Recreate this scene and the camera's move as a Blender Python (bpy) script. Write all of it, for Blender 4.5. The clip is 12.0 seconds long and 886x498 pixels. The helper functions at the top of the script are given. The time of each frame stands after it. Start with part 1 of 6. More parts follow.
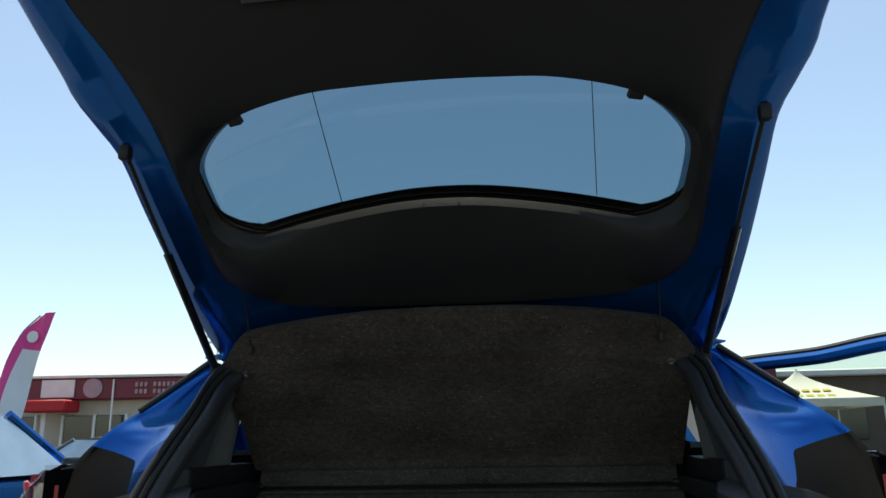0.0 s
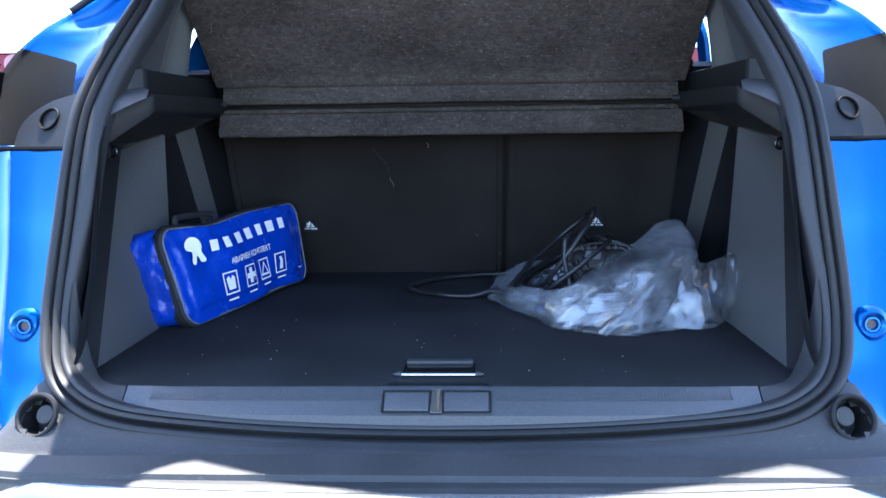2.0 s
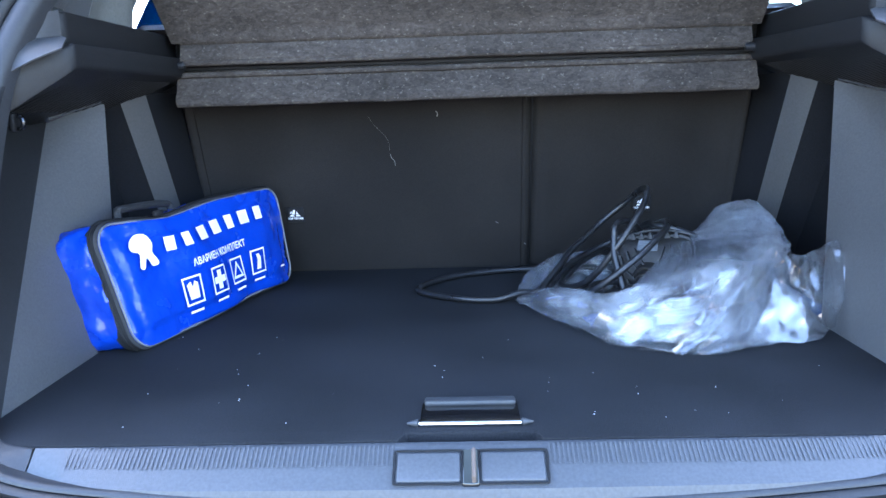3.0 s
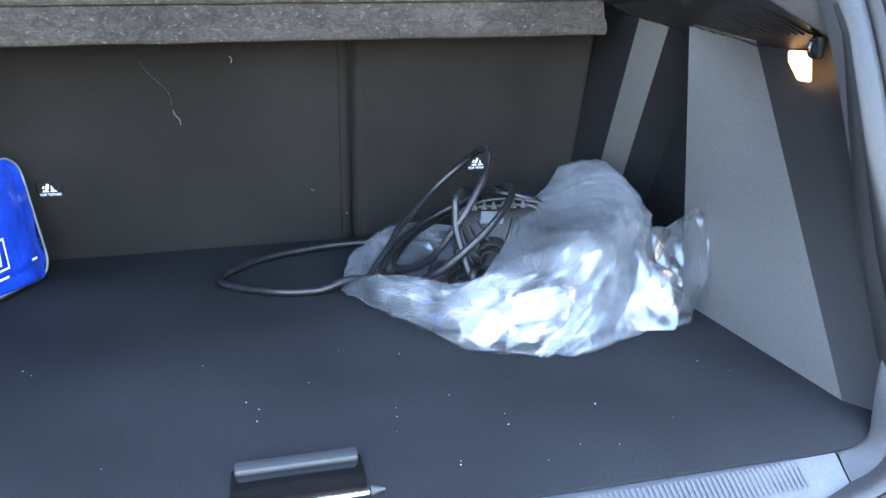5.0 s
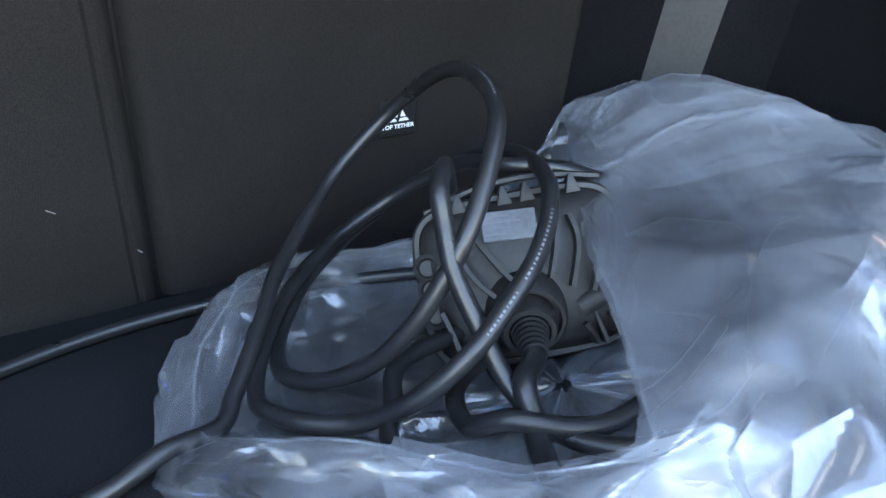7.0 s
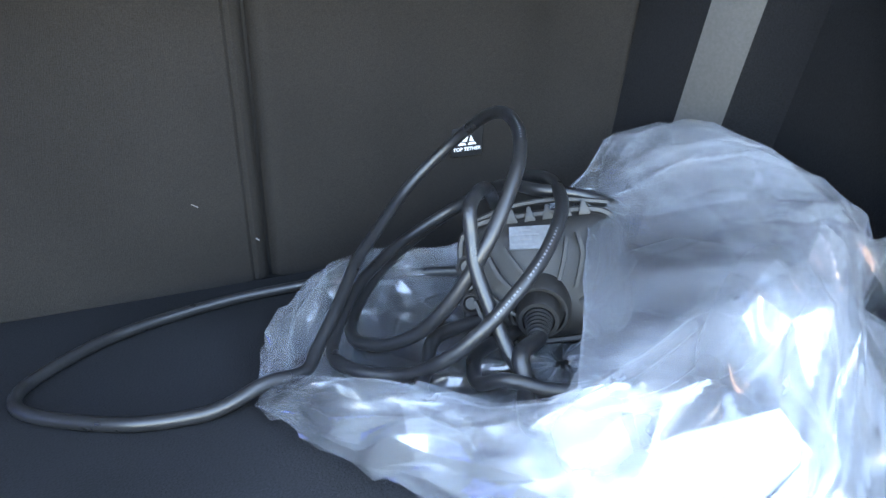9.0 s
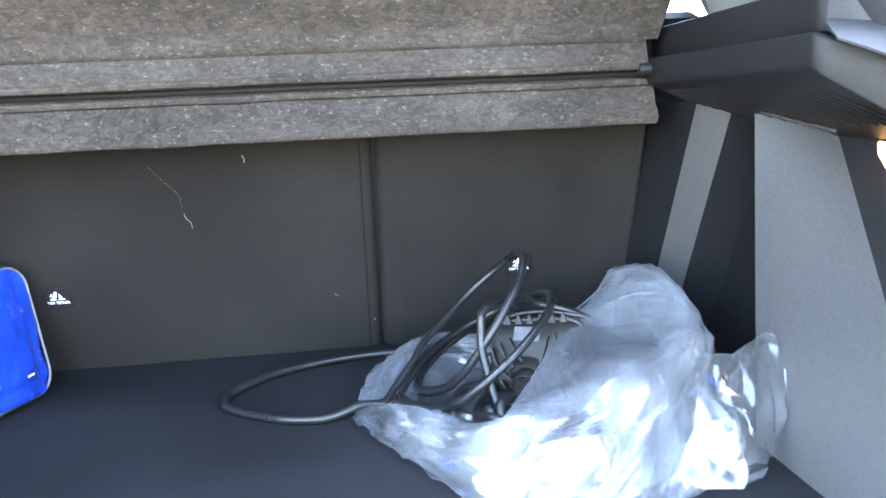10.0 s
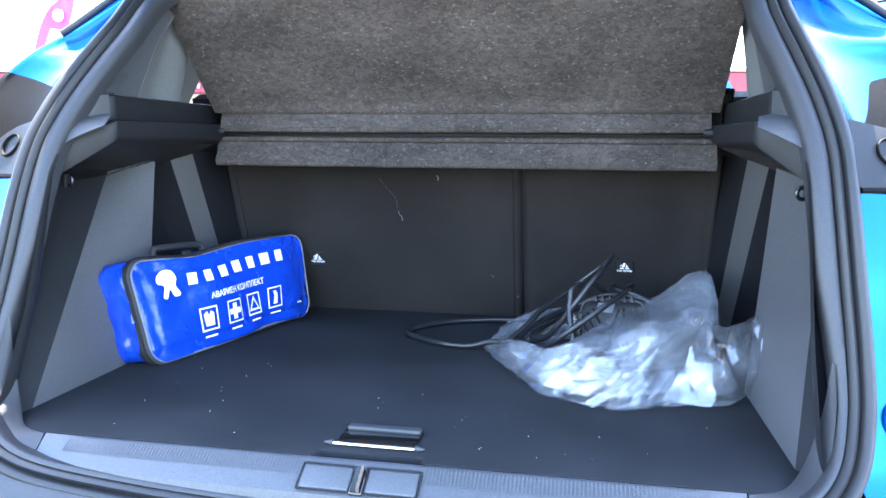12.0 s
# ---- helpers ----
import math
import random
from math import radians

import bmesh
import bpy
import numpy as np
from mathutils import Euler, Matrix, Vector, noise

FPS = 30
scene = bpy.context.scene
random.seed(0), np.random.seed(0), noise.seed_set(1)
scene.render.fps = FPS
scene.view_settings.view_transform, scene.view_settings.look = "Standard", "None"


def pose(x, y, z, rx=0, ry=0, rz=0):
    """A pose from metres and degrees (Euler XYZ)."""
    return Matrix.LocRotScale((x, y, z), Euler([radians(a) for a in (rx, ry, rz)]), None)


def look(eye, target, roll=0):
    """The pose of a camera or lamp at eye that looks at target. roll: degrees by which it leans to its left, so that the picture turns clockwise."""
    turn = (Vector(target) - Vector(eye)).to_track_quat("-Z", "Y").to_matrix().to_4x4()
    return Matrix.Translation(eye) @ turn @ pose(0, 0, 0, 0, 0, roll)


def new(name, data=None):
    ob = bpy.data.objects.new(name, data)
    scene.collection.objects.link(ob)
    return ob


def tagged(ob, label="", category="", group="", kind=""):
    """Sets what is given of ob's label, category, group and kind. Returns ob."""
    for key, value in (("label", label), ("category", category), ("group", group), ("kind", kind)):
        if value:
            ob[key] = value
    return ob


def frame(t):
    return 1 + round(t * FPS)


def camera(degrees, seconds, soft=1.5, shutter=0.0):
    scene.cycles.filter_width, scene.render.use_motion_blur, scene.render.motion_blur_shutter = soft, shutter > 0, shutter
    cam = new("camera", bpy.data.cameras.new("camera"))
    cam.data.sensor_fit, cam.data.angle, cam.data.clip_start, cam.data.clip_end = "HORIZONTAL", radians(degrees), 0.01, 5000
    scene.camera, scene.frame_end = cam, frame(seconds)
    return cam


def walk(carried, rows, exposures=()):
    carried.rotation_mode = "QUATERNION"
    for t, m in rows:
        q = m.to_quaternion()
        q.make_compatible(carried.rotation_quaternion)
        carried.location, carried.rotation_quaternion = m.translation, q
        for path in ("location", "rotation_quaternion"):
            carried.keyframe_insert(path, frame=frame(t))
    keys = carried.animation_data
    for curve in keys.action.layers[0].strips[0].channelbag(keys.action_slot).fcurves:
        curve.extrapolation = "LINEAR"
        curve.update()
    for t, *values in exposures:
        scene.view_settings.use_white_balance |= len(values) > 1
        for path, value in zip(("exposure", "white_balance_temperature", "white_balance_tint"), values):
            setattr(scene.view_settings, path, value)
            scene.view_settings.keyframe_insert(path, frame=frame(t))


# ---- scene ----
cam = camera(60.8, 12.0)
PATH = [
    (0, (0.171, -1.259, 1.269), (-0.047, 0.668, 1.759), -1.1),
    (0.2, (0.171, -1.257, 1.24), (-0.052, 0.701, 1.579), -1.0),
    (0.5, (0.163, -1.272, 1.205), (-0.059, 0.711, 1.333), -1.4),
    (1, (0.153, -1.272, 1.142), (-0.05, 0.71, 0.966), -1.4),
    (1.5, (0.119, -1.211, 1.124), (-0.052, 0.76, 0.832), -1.3),
    (2, (0.056, -1.078, 1.123), (-0.029, 0.893, 0.795), -0.8),
    (2.5, (0.02, -0.946, 1.116), (-0.004, 1.023, 0.763), -1.3),
    (2.7, (0.006, -0.864, 1.104), (-0.066, 1.103, 0.749), -1.8),
    (4.3, (0.003, -0.584, 1.071), (0.012, 1.336, 0.512), -1.5),
    (4.5, (0.018, -0.578, 1.071), (0.177, 1.331, 0.498), -1.0),
    (5, (0.002, -0.527, 1.105), (0.417, 1.351, 0.556), -1.1),
    (5.5, (0.012, -0.383, 1.097), (0.573, 1.479, 0.628), -1.5),
    (6, (0.08, -0.181, 1.099), (0.621, 1.679, 0.603), -4.4),
    (6.5, (0.078, -0.02, 1.039), (0.736, 1.807, 0.557), -5.2),
    (7, (0.069, 0.135, 0.974), (0.931, 1.833, 0.363), -5.0),
    (7.2, (0.072, 0.178, 0.961), (1.006, 1.826, 0.32), -4.9),
    (8.8, (0.056, 0.065, 0.999), (0.818, 1.808, 0.383), -4.1),
    (9, (0.06, -0.009, 1.016), (0.663, 1.804, 0.424), -4.0),
    (9.5, (0.076, -0.168, 1.071), (0.405, 1.735, 0.55), -3.6),
    (10, (0.104, -0.397, 1.131), (0.319, 1.558, 0.764), -2.6),
    (10.5, (0.154, -0.618, 1.158), (0.142, 1.366, 0.907), -0.8),
    (11, (0.256, -0.827, 1.154), (-0.044, 1.143, 0.984), -0.0),
    (11.5, (0.273, -0.902, 1.142), (-0.076, 1.055, 0.925), 0.9),
    (12, (0.262, -0.909, 1.146), (-0.104, 1.038, 0.87), 0.4),
]
walk(cam, [(t, look(eye, target, roll)) for t, eye, target, roll in PATH],
     exposures=[(0, 0.75, 7300, 2), (0.5, 0.7, 7300, 2), (1.0, 1.25, 6400, 8), (1.5, 2.25, 5900, 12), (2.5, 3.9, 6000, 12), (4.5, 4.75, 6700, 10), (6.0, 5.05, 7500, 10), (6.5, 4.9, 7500, 10), (7.0, 4.4, 7400, 10), (7.2, 4.2, 7400, 10), (9.0, 5.15, 7500, 10), (10.0, 5.4, 7300, 10), (11.0, 5.28, 6800, 10), (12, 4.6, 6350, 11)])

# ---- light ----
SUN = Vector((-0.058, 0.358, 0.99)).normalized()
world = bpy.data.worlds.new("sky")
scene.world = world
world.use_nodes = True
sky = world.node_tree.nodes.new("ShaderNodeTexSky")
sky.sky_type, sky.sun_disc = "NISHITA", False
sky.sun_elevation = math.asin(SUN.z)
sky.sun_rotation = math.atan2(SUN.x, SUN.y)
sky.air_density, sky.dust_density, sky.ozone_density = 1.0, 0.9, 1.5
world.node_tree.links.new(sky.outputs[0], world.node_tree.nodes["Background"].inputs[0])
world.node_tree.nodes["Background"].inputs[1].default_value = 0.12
sun = new("sun", bpy.data.lights.new("sun", "SUN"))
sun.data.energy, sun.data.angle, sun.data.color = 4.0, radians(0.6), (1.0, 0.95, 0.86)
sun.matrix_basis = look(SUN * 20, (0, 0, 0))


# ---- materials ----
def mat(name, color, rough=0.5, metal=0.0, var=0.15, var_scale=3.0, grain=0.12, grain_scale=300.0, bump=0.0, bump_scale=400.0, bump_deep=0.002,
        coat=0.0, stretch=(1, 1, 1), spec=0.5, flecks=0.0, fleck_color=(0.5, 0.48, 0.44), fleck_scale=700.0, fibre=0.0, fibre_scale=70.0):
    """A surface with a base colour that varies at two scales, a roughness that varies with it, and fine relief."""
    m = bpy.data.materials.new(name)
    m.use_nodes = True
    nt = m.node_tree
    b = nt.nodes["Principled BSDF"]
    link = nt.links.new
    tc = nt.nodes.new("ShaderNodeTexCoord")
    mp = nt.nodes.new("ShaderNodeMapping")
    mp.inputs["Scale"].default_value = stretch
    link(tc.outputs["Object"], mp.inputs[0])

    def noise_tex(scale, detail=4.0):
        n = nt.nodes.new("ShaderNodeTexNoise")
        n.inputs["Scale"].default_value, n.inputs["Detail"].default_value = scale, detail
        link(mp.outputs[0], n.inputs["Vector"])
        return n.outputs["Fac"]

    def ranged(fac, lo, hi, a=0.3, z=0.7):
        r = nt.nodes.new("ShaderNodeMapRange")
        for k, v in zip(("From Min", "From Max", "To Min", "To Max"), (a, z, lo, hi)):
            r.inputs[k].default_value = v
        link(fac, r.inputs["Value"])
        return r.outputs[0]

    def times(p, q):
        n = nt.nodes.new("ShaderNodeMath")
        n.operation = "MULTIPLY"
        link(p, n.inputs[0])
        link(q, n.inputs[1])
        return n.outputs[0]

    large, fine = noise_tex(var_scale), noise_tex(grain_scale, 2.0)
    shade = times(ranged(large, 1 - var, 1 + var), ranged(fine, 1 - grain, 1 + grain))
    if fibre:
        strands = nt.nodes.new("ShaderNodeTexNoise")
        strands.inputs["Scale"].default_value, strands.inputs["Detail"].default_value, strands.inputs["Distortion"].default_value = fibre_scale, 6.0, 1.1
        link(mp.outputs[0], strands.inputs["Vector"])
        shade = times(shade, ranged(strands.outputs["Fac"], 1 - fibre, 1 + fibre, 0.35, 0.65))
    mul = nt.nodes.new("ShaderNodeVectorMath")
    mul.operation = "SCALE"
    mul.inputs[0].default_value = color
    link(shade, mul.inputs["Scale"])
    out = mul.outputs[0]
    if flecks:
        mix = nt.nodes.new("ShaderNodeMix")
        mix.data_type = "RGBA"
        link(ranged(noise_tex(fleck_scale, 3.0), 0.0, flecks, 0.62, 0.72), mix.inputs["Factor"])
        link(out, mix.inputs["A"])
        mix.inputs["B"].default_value = (*fleck_color, 1)
        out = mix.outputs["Result"]
    link(out, b.inputs["Base Color"])
    link(ranged(large, max(rough - 0.08, 0.02), min(rough + 0.08, 1.0)), b.inputs["Roughness"])
    b.inputs["Metallic"].default_value = metal
    b.inputs["Specular IOR Level"].default_value = spec
    b.inputs["Coat Weight"].default_value = coat
    b.inputs["Coat Roughness"].default_value = 0.04
    if bump:
        bn = nt.nodes.new("ShaderNodeBump")
        bn.inputs["Strength"].default_value, bn.inputs["Distance"].default_value = bump, bump_deep
        link(noise_tex(bump_scale, 3.0), bn.inputs["Height"])
        link(bn.outputs[0], b.inputs["Normal"])
    return m


PAINT = mat("blue_metallic_paint", (0.0005, 0.105, 0.40), 0.22, 0.85, var=0.06, grain=0.1, grain_scale=1800, coat=0.4, spec=0.3)
PLASTIC = mat("black_grained_plastic", (0.013, 0.013, 0.014), 0.5, var=0.2, bump=0.25, bump_scale=900, spec=0.28)
PLASTIC_GREY = mat("weathered_black_bumper_plastic", (0.035, 0.035, 0.036), 0.55, var=0.25, var_scale=7, bump=0.3, bump_scale=700, flecks=0.04, fleck_scale=160)
DULL_BLACK = mat("dull_black_moulding", (0.006, 0.006, 0.0062), 0.6, var=0.2, bump=0.25, bump_scale=900, spec=0.06)
TRIM = mat("dark_grey_trim_plastic", (0.045, 0.046, 0.049), 0.48, var=0.12, bump=0.2, bump_scale=1100)
SILL = mat("grey_sill_plastic", (0.069, 0.071, 0.077), 0.38, var=0.12, bump=0.2, bump_scale=1100)
RIM_TRIM = mat("charcoal_rim_plastic", (0.027, 0.0275, 0.030), 0.5, var=0.12, bump=0.2, bump_scale=1100)
SCUFF = mat("pale_scuff", (0.20, 0.195, 0.185), 0.7)
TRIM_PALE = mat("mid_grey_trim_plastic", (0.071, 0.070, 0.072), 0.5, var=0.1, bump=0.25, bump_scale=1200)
GLOSS_BLACK = mat("gloss_black_plastic", (0.008, 0.008, 0.009), 0.14, var=0.1, coat=0.6)
RUBBER = mat("black_rubber", (0.017, 0.017, 0.018), 0.52, var=0.2, bump=0.12, bump_scale=500)
SILVER = mat("satin_silver_paint", (0.50, 0.51, 0.53), 0.13, 0.75, var=0.05, grain=0.05, grain_scale=1500, coat=0.8)
CARPET = mat("black_needle_carpet", (0.0168, 0.0172, 0.0190), 0.95, var=0.3, var_scale=5, grain=0.3, grain_scale=520, bump=0.5, bump_scale=600, spec=0.2)
SEATFELT = mat("black_felt_seat_back", (0.0190, 0.0170, 0.0158), 0.95, var=0.25, var_scale=4, grain=0.3, grain_scale=900, bump=0.4, bump_scale=1200, spec=0.15)
SHELFFELT = mat("brown_grey_fibre_felt", (0.049, 0.041, 0.035), 0.95, var=0.30, var_scale=7, grain=0.16, grain_scale=300, bump=0.5, bump_scale=420,
                stretch=(0.8, 1.2, 1.2), spec=0.12, flecks=0.30, fleck_color=(0.25, 0.22, 0.185), fleck_scale=170, fibre=0.26, fibre_scale=85)
# Felt darkened: shade of recess and seat side is put into the colour.
RECESS = mat("shade_darkened_felt", (0.0085, 0.0085, 0.0095), 0.95, var=0.25, grain=0.25, grain_scale=600, bump=0.4, bump_scale=700, spec=0.12)
# Dimmer copy of TRIM_PALE: how light falls on each is in the colour.
TRIM_SHADED = mat("shaded_grey_trim_plastic", (0.050, 0.049, 0.048), 0.5, var=0.12, bump=0.25, bump_scale=1200)
PILLAR = mat("grey_pillar_cloth", (0.11, 0.112, 0.105), 0.85, var=0.1, bump=0.3, bump_scale=800)
LINER = mat("pale_grey_headlining", (0.30, 0.30, 0.28), 0.9, var=0.1, bump=0.3, bump_scale=800)
CHROME = mat("satin_chrome", (0.75, 0.76, 0.78), 0.18, 1.0, var=0.05)
STEEL = mat("bare_steel", (0.45, 0.45, 0.46), 0.35, 1.0, var=0.2, var_scale=60)
NYLON = mat("royal_blue_nylon", (0.006, 0.046, 0.40), 0.24, var=0.14, var_scale=14, grain=0.12, grain_scale=900, bump=0.8, bump_scale=15, bump_deep=0.012)
TAPE = mat("black_zip_tape", (0.02, 0.02, 0.022), 0.6, grain=0.4, grain_scale=900, bump=0.6, bump_scale=900)
PIPING = mat("grey_piping", (0.17, 0.175, 0.19), 0.5)
PRINT = mat("white_print", (0.85, 0.86, 0.88), 0.5, var=0.04, grain=0.03)
CABLE = mat("black_cable_sheath", (0.016, 0.016, 0.0172), 0.34, var=0.15, var_scale=30, bump=0.1, bump_scale=900)
BRICK = mat("charcoal_moulded_plastic", (0.022, 0.0205, 0.0195), 0.5, var=0.2, var_scale=25, bump=0.25, bump_scale=1200)
PLATE = mat("dark_rating_plate", (0.13, 0.14, 0.155), 0.4, var=0.2, var_scale=60)
ASPHALT = mat("sunlit_asphalt", (0.09, 0.087, 0.083), 0.9, var=0.25, var_scale=0.6, grain=0.4, grain_scale=60, bump=0.6, bump_scale=90)
RENDER_WALL = mat("cream_rendered_wall", (0.55, 0.48, 0.40), 0.85, var=0.12, var_scale=1.5)
FASCIA = mat("burgundy_fascia", (0.17, 0.012, 0.03), 0.45, var=0.1)
WHITE = mat("white_panel", (0.75, 0.74, 0.72), 0.5, var=0.06)
RED = mat("red_awning", (0.45, 0.012, 0.02), 0.6, var=0.1)
PINK = mat("magenta_flag_cloth", (0.80, 0.07, 0.28), 0.7, var=0.1)
CANVAS = mat("off_white_canvas", (0.7, 0.66, 0.55), 0.8, var=0.1)
BROWN = mat("brown_cladding", (0.12, 0.085, 0.065), 0.7, var=0.2)
TYRE = mat("tyre_rubber", (0.02, 0.02, 0.02), 0.8, var=0.2, bump=0.4, bump_scale=120)
ALLOY = mat("alloy_rim", (0.5, 0.5, 0.52), 0.3, 0.9)
SIGN = mat("faded_sign_letters", (0.42, 0.25, 0.28), 0.6)
YELLOW = mat("yellow_lettering", (0.55, 0.40, 0.03), 0.6)


def glass(name, color, clear, rough=0.02):
    """Thin window glass: mostly clear, with a surface reflection that grows at grazing angles."""
    m = bpy.data.materials.new(name)
    m.use_nodes = True
    nt = m.node_tree
    nt.nodes.remove(nt.nodes["Principled BSDF"])
    a, g, mix, fr = (nt.nodes.new("ShaderNode" + k) for k in ("BsdfTransparent", "BsdfGlossy", "MixShader", "Fresnel"))
    a.inputs[0].default_value = (*[c * clear for c in color], 1)
    g.inputs["Roughness"].default_value = rough
    fr.inputs[0].default_value = 1.45
    nt.links.new(fr.outputs[0], mix.inputs[0])
    nt.links.new(a.outputs[0], mix.inputs[1])
    nt.links.new(g.outputs[0], mix.inputs[2])
    nt.links.new(mix.outputs[0], nt.nodes["Material Output"].inputs[0])
    return m


GLASS = glass("tinted_rear_glass", (0.24, 0.37, 0.43), 0.8)
CLEAR = glass("side_window_glass", (0.75, 0.85, 0.85), 0.9)
DARKGLASS = mat("dark_car_glass", (0.02, 0.03, 0.035), 0.06, coat=0.5)
CARGLASS = mat("sky_reflecting_car_glass", (0.50, 0.58, 0.60), 0.05, 0.85, var=0.1, coat=0.6)
LENS = glass("clear_lamp_lens", (0.95, 0.9, 0.9), 0.85, 0.05)
REDLENS = mat("red_lamp_lens", (0.45, 0.01, 0.015), 0.12, coat=1.0, var=0.1)

LAMP = bpy.data.materials.new("warm_boot_lamp")
LAMP.use_nodes = True
LAMP.node_tree.nodes["Principled BSDF"].inputs["Base Color"].default_value = (0.8, 0.6, 0.4, 1)
LAMP.node_tree.nodes["Principled BSDF"].inputs["Emission Color"].default_value = (1.0, 0.55, 0.25, 1)
LAMP.node_tree.nodes["Principled BSDF"].inputs["Emission Strength"].default_value = 0.16


def film_material(name, haze):
    """Thin milky polyethylene: partly clear, partly scattering, with a soft sheen that sharpens at grazing angles."""
    m = bpy.data.materials.new(name)
    m.use_nodes = True
    nt = m.node_tree
    nt.nodes.remove(nt.nodes["Principled BSDF"])
    link = nt.links.new
    clear, dif, tra, glo, m1, m2, m3, lw, tc, cloud, fine, mp, bump, milk, gloss = (nt.nodes.new("ShaderNode" + k) for k in (
        "BsdfTransparent", "BsdfDiffuse", "BsdfTranslucent", "BsdfGlossy", "MixShader", "MixShader", "MixShader", "LayerWeight", "TexCoord",
        "TexNoise", "TexNoise", "Mapping", "Bump", "MapRange", "MapRange"))
    link(tc.outputs["Object"], cloud.inputs["Vector"])
    cloud.inputs["Scale"].default_value, cloud.inputs["Detail"].default_value = 11.0, 3.0
    mp.inputs["Rotation"].default_value = (0.0, 0.4, 0.52)
    mp.inputs["Scale"].default_value = (1.0, 0.25, 0.4)
    link(tc.outputs["Object"], mp.inputs[0])
    link(mp.outputs[0], fine.inputs["Vector"])
    fine.inputs["Scale"].default_value, fine.inputs["Detail"].default_value, fine.inputs["Distortion"].default_value = 48.0, 1.0, 0.8
    bump.inputs["Strength"].default_value, bump.inputs["Distance"].default_value = 0.12, 0.003
    link(fine.outputs["Fac"], bump.inputs["Height"])
    for s in (dif, tra, glo):
        link(bump.outputs[0], s.inputs["Normal"])
    clear.inputs[0].default_value = (0.96, 0.97, 0.985, 1)
    dif.inputs[0].default_value = tra.inputs[0].default_value = (0.86, 0.91, 0.98, 1)
    glo.inputs["Roughness"].default_value = 0.15
    m1.inputs[0].default_value = 0.33
    link(dif.outputs[0], m1.inputs[1])
    link(tra.outputs[0], m1.inputs[2])
    for r, values in ((milk, (0.35, 0.65, haze[0], haze[1])), (gloss, (0.0, 1.0, 0.12, 0.75))):
        for k, v in zip(("From Min", "From Max", "To Min", "To Max"), values):
            r.inputs[k].default_value = v
    link(cloud.outputs["Fac"], milk.inputs["Value"])
    link(milk.outputs[0], m2.inputs[0])
    link(clear.outputs[0], m2.inputs[1])
    link(m1.outputs[0], m2.inputs[2])
    lw.inputs["Blend"].default_value = 0.25
    link(bump.outputs[0], lw.inputs["Normal"])
    link(lw.outputs["Facing"], gloss.inputs["Value"])
    link(gloss.outputs[0], m3.inputs[0])
    link(m2.outputs[0], m3.inputs[1])
    link(glo.outputs[0], m3.inputs[2])
    link(m3.outputs[0], nt.nodes["Material Output"].inputs[0])
    return m


FILM = film_material("milky_polythene_film", (0.05, 0.19))
FILM_FOLDED = film_material("folded_polythene_film", (0.10, 0.32))


# ---- mesh helpers ----
def smooth_mesh(me, angle=40.0):
    me.polygons.foreach_set("use_smooth", [True] * len(me.polygons))
    bm = bmesh.new()
    bm.from_mesh(me)
    for e in bm.edges:
        if len(e.link_faces) == 2 and e.calc_face_angle(0) > radians(angle):
            e.smooth = False
    bm.to_mesh(me)
    bm.free()


def part(name, bm, material, parent=None, label="", angle=40.0, thick=0.0):
    """Links a bmesh, or a (verts, faces) pair, as one mesh object under a thing or a part."""
    me = bpy.data.meshes.new(name)
    if isinstance(bm, tuple):
        me.from_pydata([tuple(v) for v in bm[0]], [], bm[1])
    else:
        bm.to_mesh(me)
        bm.free()
    if thick:
        b = bmesh.new()
        b.from_mesh(me)
        bmesh.ops.recalc_face_normals(b, faces=b.faces)
        bmesh.ops.solidify(b, geom=b.faces[:], thickness=thick)
        b.to_mesh(me)
        b.free()
    b = bmesh.new()
    b.from_mesh(me)
    bmesh.ops.recalc_face_normals(b, faces=b.faces)
    b.to_mesh(me)
    b.free()
    smooth_mesh(me, angle)
    me.materials.append(material)
    ob = new(name, me)
    if parent:
        ob.parent = parent
    if label:
        ob["label"] = label
    return ob


def spline(points, n, closed=False):
    """n points along a Catmull-Rom curve through the given ones."""
    p = np.array(points, float)
    k = len(p)
    out = []
    for s in np.linspace(0, k if closed else k - 1, n, endpoint=not closed):
        i = min(int(s), k - 1 if closed else k - 2)
        u = s - i
        if closed:
            a, b, c, d = p[(i - 1) % k], p[i % k], p[(i + 1) % k], p[(i + 2) % k]
        else:
            a, b, c, d = p[max(i - 1, 0)], p[i], p[i + 1], p[min(i + 2, k - 1)]
        out.append(0.5 * (2 * b + (c - a) * u + (2 * a - 5 * b + 4 * c - d) * u * u + (3 * b - a - 3 * c + d) * u ** 3))
    return np.array(out)


def loft(rings, closed=False, cap=False):
    """A skin over rows of points, all of one length. closed: each row is a loop."""
    rings = [np.asarray(r, float) for r in rings]
    n = len(rings[0])
    verts = [tuple(v) for r in rings for v in r]
    faces = []
    for i in range(len(rings) - 1):
        for j in range(n if closed else n - 1):
            a, b = i * n + j, i * n + (j + 1) % n
            faces.append((a, b, b + n, a + n))
    if cap:
        faces.append(tuple(range(n))[::-1])
        faces.append(tuple(range((len(rings) - 1) * n, len(rings) * n)))
    return verts, faces


